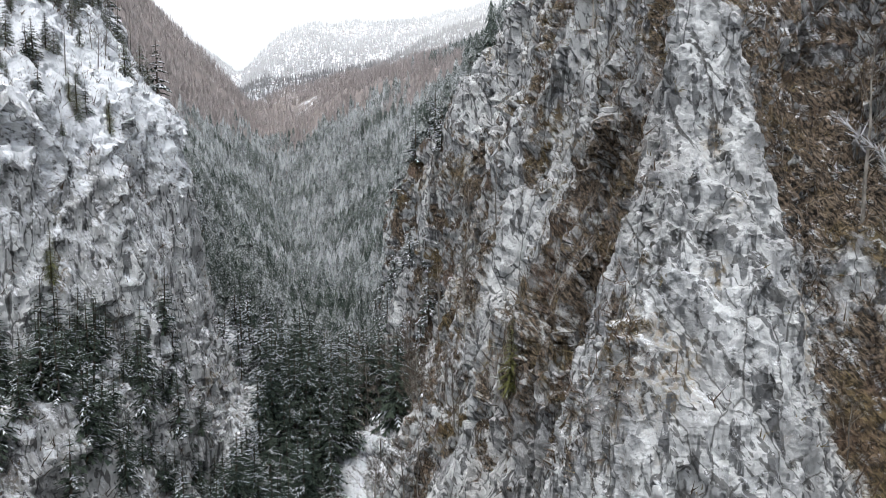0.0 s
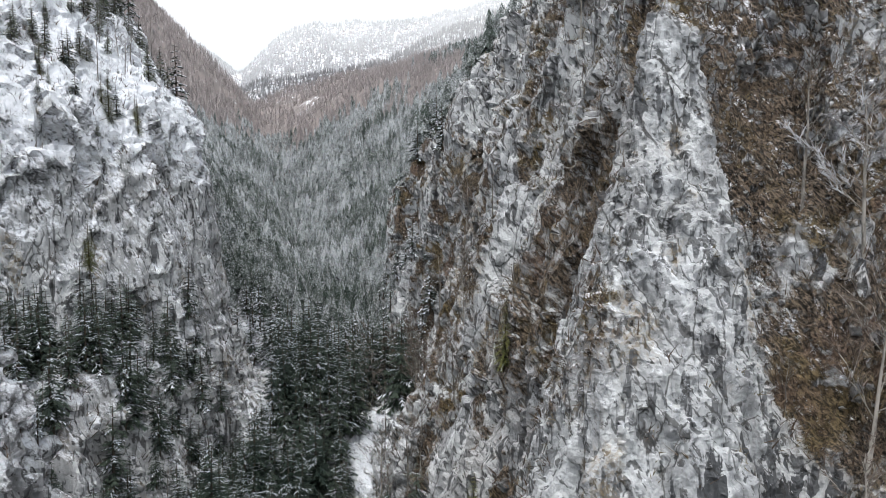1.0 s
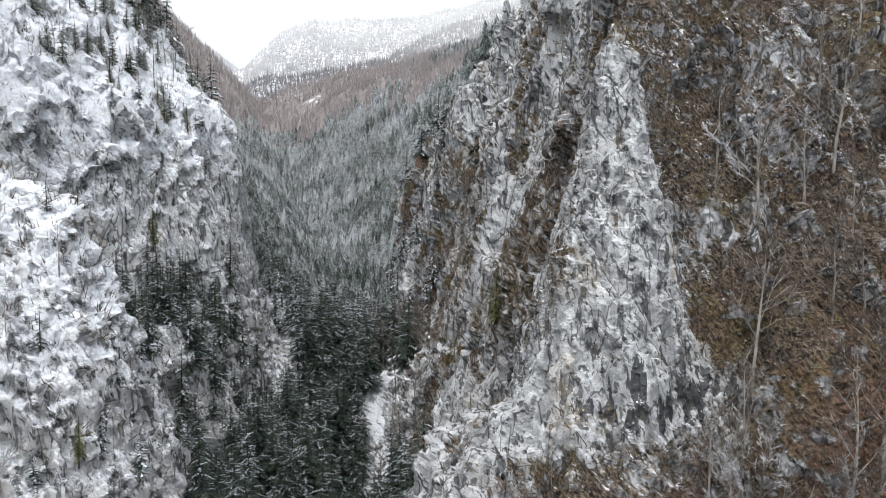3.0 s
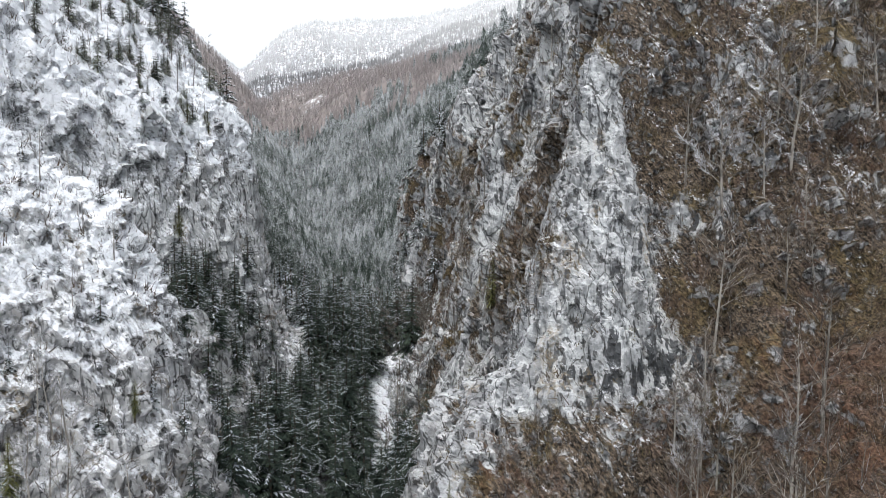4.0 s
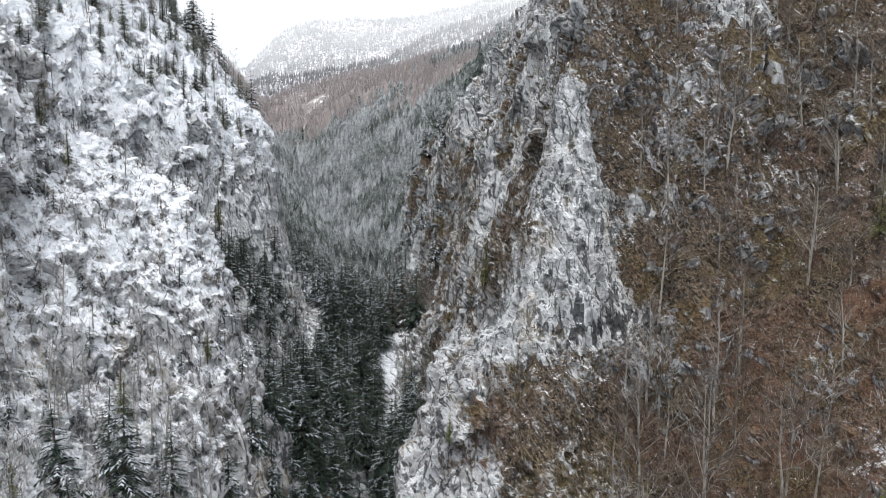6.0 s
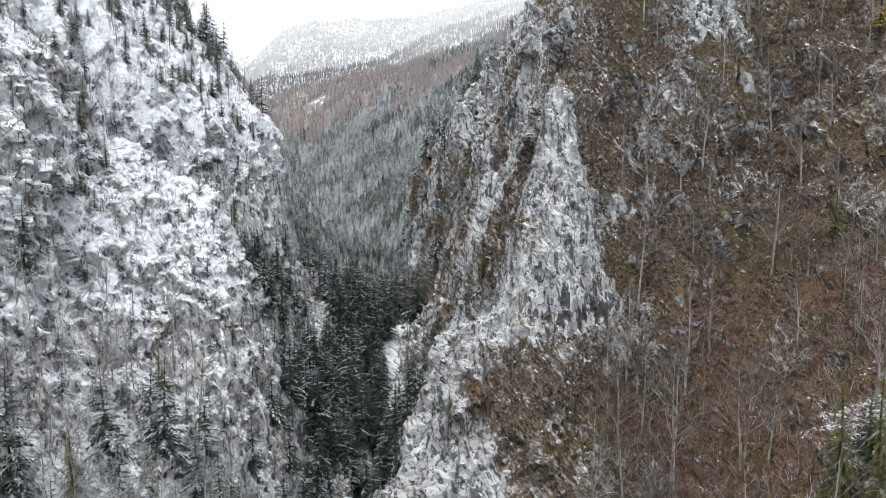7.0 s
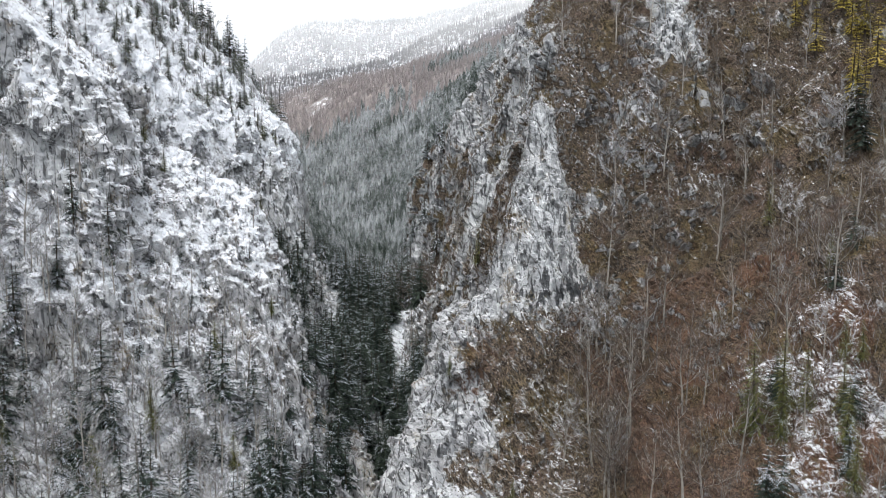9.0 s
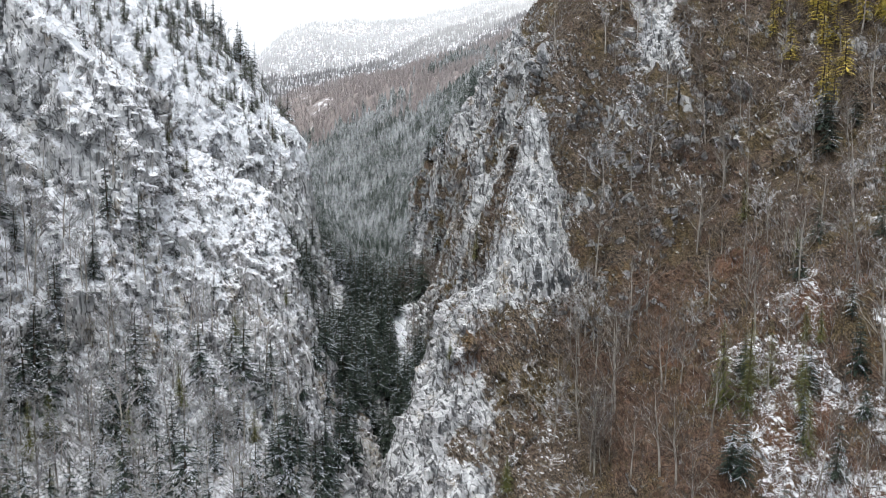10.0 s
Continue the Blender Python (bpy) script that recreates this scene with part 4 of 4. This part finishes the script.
# small trees on the left walls
plant("snowy_light", pick(ledge_w * box(-62, -20, 12, 44, 28, 80), 70, 7, 2.2), 2, 5, 7, name="ledge_spruces", label="small snowy spruces on the cliff ledges")
plant("dark_light", pick(ledge_w * box(-50, -22, 50, 100, 44, 84), 16, 8, 2.0), 2, 3.5, 8, name="wall_spruces", label="small dark spruces on the rock wall")
plant("frost_light", pick(ledge_w * box(-66, -20, 12, 60, 28, 90), 60, 30, 2.2), 3, 6, 30, name="ledge_beeches", label="thin frosted saplings on the cliff ledges")
for kind, x, y, z, tall in (("olive", -44, 30, 63, 6.5), ("olive", -41.5, 30.5, 60, 6), ("olive", -30, 17, 37, 6), ("olive", -24, 24, 40, 4), ("olive", -33, 67, 52, 7), ("olive", -36, 80, 64, 6), ("olive", -39, 77, 65, 6), ("dark", -38, 79, 63, 5), ("olive", -41, 78, 66, 5), ("olive", -38.5, 81, 65, 5), ("dark", -42, 74, 66, 5), ("olive", -44, 72, 66, 5), ("dark", -43, 75, 68, 6),
                            ("olive", -0.2, 44.5, 32, 13), ("olive", 5, 60, 42, 9), ("olive", -1.5, 23, 31, 4.5), ("olive", 33.0, 2.5, 31, 14), ("olive", 35.8, 2.5, 33, 13), ("olive", 34.2, -0.5, 31, 9), ("snowy", 30, -7, 26, 10), ("olive", 40, -2, 35, 8), ("olive", 43, 3, 40, 7), ("snowy", 37, -9, 31, 8), ("dark", 44, -6, 38, 9), ("olive", 47, 14, 46, 7),
                            ("dark", 57.8, 28, 62, 13), ("snowy", 31, -8, 25.4, 11), ("olive", 38.3, -6.2, 32.5, 9), ("snowy", 37.3, -15.6, 28, 10), ("olive", 43.6, 1, 39.7, 6), ("snowy", 47, 0.2, 42.6, 7), ("dark", 55, 8.8, 52.7, 9), ("olive", 7.4, 10.2, 17.5, 7), ("olive", 38.0, 0.5, 34, 10), ("bare", 18.3, 7.4, 19.4, 15), ("bare", 29, 12.4, 30.8, 13), ("dark", 60.5, 34, 66, 12), ("dark", -6, 90, 28, 17), ("dark", 46, 10, 42, 8), ("snowy", 40, -4, 34, 9), ("bare", 21, 13, 27, 19), ("bare", 22, 13.5, 27, 17), ("bare", 18, 9, 22, 15)):
    plant(kind, [nearest(x, y, z)], tall, tall, int(tall * 10 + x + 100), 0.5)
# wooded foot of the left bank
plant("frost", pick(flat * box(-90, -14, -36, 16, 0, 60) * (offx < -6), 120, 10, 2.4), 8, 14, 10)
plant("snowy", pick(flat * box(-90, -14, -36, 20, 0, 60), 75, 11, 2.2), 7, 13, 11)
plant("frost_light", pick(flat * box(-90, -14, -36, 22, 0, 60) * (offx < -6), 250, 31, 1.3), 4, 9, 31, name="frosted_undergrowth", label="dense frosted saplings under the trees")
plant("snowy", pick(flat * box(-80, -14, -36, 14, 0, 34), 60, 32, 2.0), 9, 15, 32, name="foot_spruces", label="snowy green spruces among the frosted beeches")
plant("shade_light", pick(flat * box(-23, -14, 6, 42, 0, 30) * (offx < -4.5), 34, 33, 1.9), 7, 12, 33, name="slot_spruces", label="dark spruces in the narrow mouth of the gorge")
plant("olive", pick(flat * box(-70, -14, -36, 10, 0, 45), 10, 12, 4.0), 6, 10, 12)
# right bank
plant("bare", pick(flat * box(14, 95, -30, 75, 10, 140) * (face_bare < 0.2) * step(0.5, 0.62, face_up), 170, 13, 2.6), 8, 16, 13)
plant("frost", pick(flat * box(14, 95, -30, 60, 10, 90), 40, 14, 3.0), 7, 13, 14)
plant("olive", pick(flat * box(30, 90, -30, 35, 10, 80), 8, 15, 6.0), 7, 11, 15)
plant("dark", pick(flat * box(26, 90, -30, 60, 10, 110), 8, 16, 6.0), 6, 11, 16)
plant("gold", pick(flat * box(60, 90, 36, 60, 60, 140), 40, 17, 2.0), 10, 16, 17)
plant("bare_light", pick(ledge_w * box(-6, 45, 18, 110, 20, 110) * (face_bare < 0.3), 90, 18, 2.4), 2, 5, 18, name="ledge_saplings", label="bare saplings on the rocky spur")
for family in kinds.values():
    for first in family:
        for o in (*first.children_recursive, first):
            bpy.data.objects.remove(o)


# ---------------------------------------------------------------- scrub and grass on the rock
def bristles(name, ids, material, count, size, width, up, label, category, seed):
    """Clumps of thin blades that stand from the surface and hang over: one object of stuff."""
    r = np.random.default_rng(seed)
    n = len(ids) * count
    base = np.repeat(fc[ids], count, 0) + r.normal(0, 0.28, (n, 3)) * size
    nor = np.repeat(face_n[ids], count, 0)
    way = nor * 0.6 + np.array([0, 0, up]) + r.normal(0, 0.55, (n, 3))
    way /= np.linalg.norm(way, axis=1)[:, None]
    side = np.cross(way, r.normal(0, 1, (n, 3)))
    side /= np.maximum(1e-6, np.linalg.norm(side, axis=1))[:, None]
    long = size * r.uniform(0.4, 1.2, (n, 1))
    w = width * r.uniform(0.5, 1.4, (n, 1))
    v = np.stack([base - side * w - nor * 0.15, base + side * w - nor * 0.15, base + way * long], 1).reshape(-1, 3)
    f = np.arange(3 * n).reshape(-1, 3)
    tagged(new(name, mesh_from(name, v, f, [material])), label, category, kind="stuff")


right_face = box(-8, 100, -30, 130, 8) * (offx > 4)
bristles("dry_scrub", pick(right_face * step(0.1, 0.4, face_up) * face_soil, 12000, 21), SCRUB, 8, 1.3, 0.05, 0.5, "dry brown scrub on the rocky slope", "scrub", 22)
bristles("dry_grass", pick(right_face * step(0.05, 0.4, face_up) * (1 - 0.8 * face_bare), 9000, 23), TUFT, 8, 0.6, 0.04, 0.0, "straw-coloured grass tufts on the ledges", "grass", 24)
bristles("brown_thicket", pick(box(12, 98, -34, 70, 8, 120) * step(0.35, 0.6, face_up) * (1 - face_bare), 3000, 35), SCRUB, 10, 2.6, 0.025, 0.9, "mauve brown leafless thicket on the slope", "scrub", 36)
bristles("frosted_thicket", pick(box(26, 98, -34, 24, 8, 120) * step(0.35, 0.6, face_up) * (1 - face_bare), 1100, 37), TWIG_PALE, 10, 2.6, 0.025, 0.9, "frosted leafless thicket on the slope", "scrub", 38)
left_face = (offx < -4).astype(float)
bristles("frosted_scrub", pick(left_face * step(0.05, 0.4, face_up), 9000, 25), TWIG_PALE, 8, 1.0, 0.04, 0.5, "frosted scrub on the snowy ledges", "scrub", 26)
bristles("dark_scrub", pick(left_face * step(0.05, 0.4, face_up), 5000, 27), SCRUB, 8, 1.1, 0.05, 0.5, "dark leafless scrub on the snowy ledges", "scrub", 28)


# ---------------------------------------------------------------- far woods
def woods(name, place, shape, material, label, seed):
    """Many far trees in one mesh: each is a few stacked, jagged skirts."""
    r = np.random.default_rng(seed)
    x, y, tall, wide = place(r)
    z = height(x, y) - 0.6
    n = len(x)
    allv, allf, base = [], [], 0
    for tier in range(shape["tiers"]):
        m = shape["points"]
        t0, t1 = shape["low"] + (1 - shape["low"]) * tier / shape["tiers"], min(1.0, shape["low"] + (1 - shape["low"]) * (tier + 1.7) / shape["tiers"])
        rad = wide * (1 - 0.86 * tier / shape["tiers"])
        a = np.linspace(0, 2 * np.pi, m, endpoint=False)[None, :] + r.uniform(0, 6.28, (n, 1))
        rim = rad[:, None] * r.uniform(0.8, 1.15, (n, m)) * np.where(np.arange(m) % 2, 0.38, 1.0)[None, :]
        zz = z[:, None] + tall[:, None] * (t0 + r.uniform(-0.05, 0.05, (n, m)) + np.where(np.arange(m) % 2, 0.05, 0.0)[None, :])
        ring = np.stack([x[:, None] + rim * np.cos(a), y[:, None] + rim * np.sin(a), zz], 2)
        tip = np.stack([x, y, z + tall * t1], 1)[:, None, :]
        v = np.concatenate([ring, tip], 1).reshape(-1, 3)
        k = np.arange(n)[:, None] * (m + 1) + base
        i = np.arange(m)[None, :]
        f = np.stack([k + i, k + (i + 1) % m, k + m + 0 * i], 2).reshape(-1, 3)
        allv.append(v)
        allf.append(f)
        base += len(v)
    tagged(new(name, mesh_from(name, np.concatenate(allv), np.concatenate(allf), [material])), label, "woods", kind="stuff")


def spread(r, count, y0, y1, left, right, tall, even=1.0):
    """Places in a stretch of the valley that widens with distance; in metres."""
    y = (y0 ** even + (y1 ** even - y0 ** even) * r.random(count)) ** (1 / even)
    s = r.random(count)
    x = y * (left + (right - left) * s) + r.normal(0, 2, count)
    t = r.uniform(*tall, count)
    return x * U, y * U, t, t * r.uniform(0.18, 0.26, count)


def brownness(x, y):
    """Where the leafless woods take over from the spruces: high on the slope, above a slanting line."""
    u, rise = x / (y + 50), (height(x, y) - 62) / (y + 50)
    line = np.interp(u, [-0.40, -0.257, -0.172, -0.065, 0.035, 0.12], [0.07, 0.056, 0.045, 0.095, 0.150, 0.19])
    return (rise - line) / 0.02 + 1.2 * fbm(x / 60, y / 60, 0 * x, 3, 77)


def valley_spruce(r):
    x, y, t, w = spread(r, 22000, 122, 720, -0.48, 0.26, (9, 14), 1.2)
    keep = brownness(x, y) < 0.4 * r.normal(0, 1, len(x))
    return x[keep], y[keep], t[keep], w[keep]


def valley_beech(r):
    x, y, t, w = spread(r, 17000, 250, 1000, -0.48, 0.26, (8, 13), 1.3)
    keep = (brownness(x, y) > 0.4 * r.normal(0, 1, len(x))) & (clearing(x, y) < 0.35 + 0.5 * r.random(len(x)))
    return x[keep], y[keep], t[keep], w[keep] * 1.3


def mountain_woods(r):
    x, y, t, w = spread(r, 52000, 800, 1560, -0.45, 0.34, (6, 11), 1.0)
    return x, y, t, w * 0.8


def cut(place, y0, y1):
    def some(r):
        x, y, t, w = place(r)
        keep = (y / U >= y0) & (y / U < y1)
        return x[keep], y[keep], t[keep], w[keep]
    return some


woods("spruce_forest", cut(valley_spruce, 0, 230), {"tiers": 6, "points": 8, "low": 0.06}, FAR_SPRUCE, "dense spruce forest dusted with snow, paled for valley mist", 31)
woods("far_spruce_forest", cut(valley_spruce, 230, 900), {"tiers": 4, "points": 6, "low": 0.06}, FAR_SPRUCE, "dense spruce forest on the far slopes", 31)


def brush(name, place, material, blades, label, seed):
    """Far leafless woods in one mesh: each tree is a spray of thin blades."""
    r = np.random.default_rng(seed)
    x, y, tall, wide = place(r)
    z = height(x, y) - 0.5
    n = len(x)
    base = np.repeat(np.stack([x, y, z], 1), blades, 0)
    up = r.random((n, blades))
    a = r.uniform(0, 6.283, (n, blades))
    out = wide[:, None] * (1 - np.abs(up - 0.35)) * r.uniform(0.5, 1.4, (n, blades))
    foot = base + np.stack([0 * a.ravel(), 0 * a.ravel(), (tall[:, None] * 0.5 * up).ravel()], 1)
    tip = base + np.stack([(out * np.cos(a)).ravel(), (out * np.sin(a)).ravel(), (tall[:, None] * (0.45 + 0.55 * up)).ravel()], 1)
    side = np.stack([-np.sin(a.ravel()), np.cos(a.ravel()), 0 * a.ravel()], 1) * (0.020 * np.repeat(tall, blades))[:, None]
    v = np.stack([foot - side, foot + side, tip], 1).reshape(-1, 3)
    tagged(new(name, mesh_from(name, v, np.arange(len(v)).reshape(-1, 3), [material])), label, "woods", kind="stuff")


brush("beech_forest", valley_beech, FAR_BEECH, 9, "leafless reddish brown beech forest, paled for distance haze", 32)
woods("grey_forest", cut(mountain_woods, 0, 1130), {"tiers": 1, "points": 5, "low": 0.0}, FAR_GREY, "grey snow-dusted forest on the lower mountain slopes, paled for haze", 34)
woods("snowy_forest", cut(mountain_woods, 1130, 2000), {"tiers": 1, "points": 5, "low": 0.0}, FAR_WHITE, "snow-covered forest on the far mountains, paled for haze", 33)


# ---------------------------------------------------------------- boulders in the stream
def boulder_mesh(seed):
    bm = bmesh.new()
    bmesh.ops.create_icosphere(bm, subdivisions=3, radius=1.0)
    for vert in bm.verts:
        p = vert.co
        vert.co = p * (1 + 0.28 * noise.noise(p * 1.3 + Vector((seed * 7.1, 0, 0))) + 0.10 * noise.noise(p * 3.7 + Vector((0, seed * 3.3, 0))))
        vert.co.z *= 0.75
    me = bpy.data.meshes.new("boulder")
    bm.to_mesh(me)
    bm.free()
    me.materials.append(ROCK)
    nz = np.array([p.normal.z for p in me.vertices])
    set_float(me, "snow", step(0.2, 0.9, nz) * 0.62)
    set_float(me, "soil", np.zeros(len(nz)))
    set_float(me, "wet", np.zeros(len(nz)))
    set_float(me, "litter", np.zeros(len(nz)))
    set_float(me, "clean", np.zeros(len(nz)))
    return me


boulders = [boulder_mesh(k) for k in range(5)]
r = random.Random(9)
for i in pick(box(-30, 10, 5, 96) * (np.abs(offx) < 6), 60, 41, 1.6):
    ob = tagged(new("boulder", r.choice(boulders)), "snow-capped grey boulder beside the dark stream", "boulder", "boulders in the stream bed")
    s = r.uniform(0.4, 1.3)
    ob.matrix_basis = Matrix.Translation((fc[i, 0], fc[i, 1], fc[i, 2] + 0.2 * s)) @ Euler((r.uniform(-0.3, 0.3), r.uniform(-0.3, 0.3), r.uniform(0, 6.28))).to_matrix().to_4x4() @ Matrix.Diagonal((s, s * r.uniform(0.7, 1.2), s, 1))
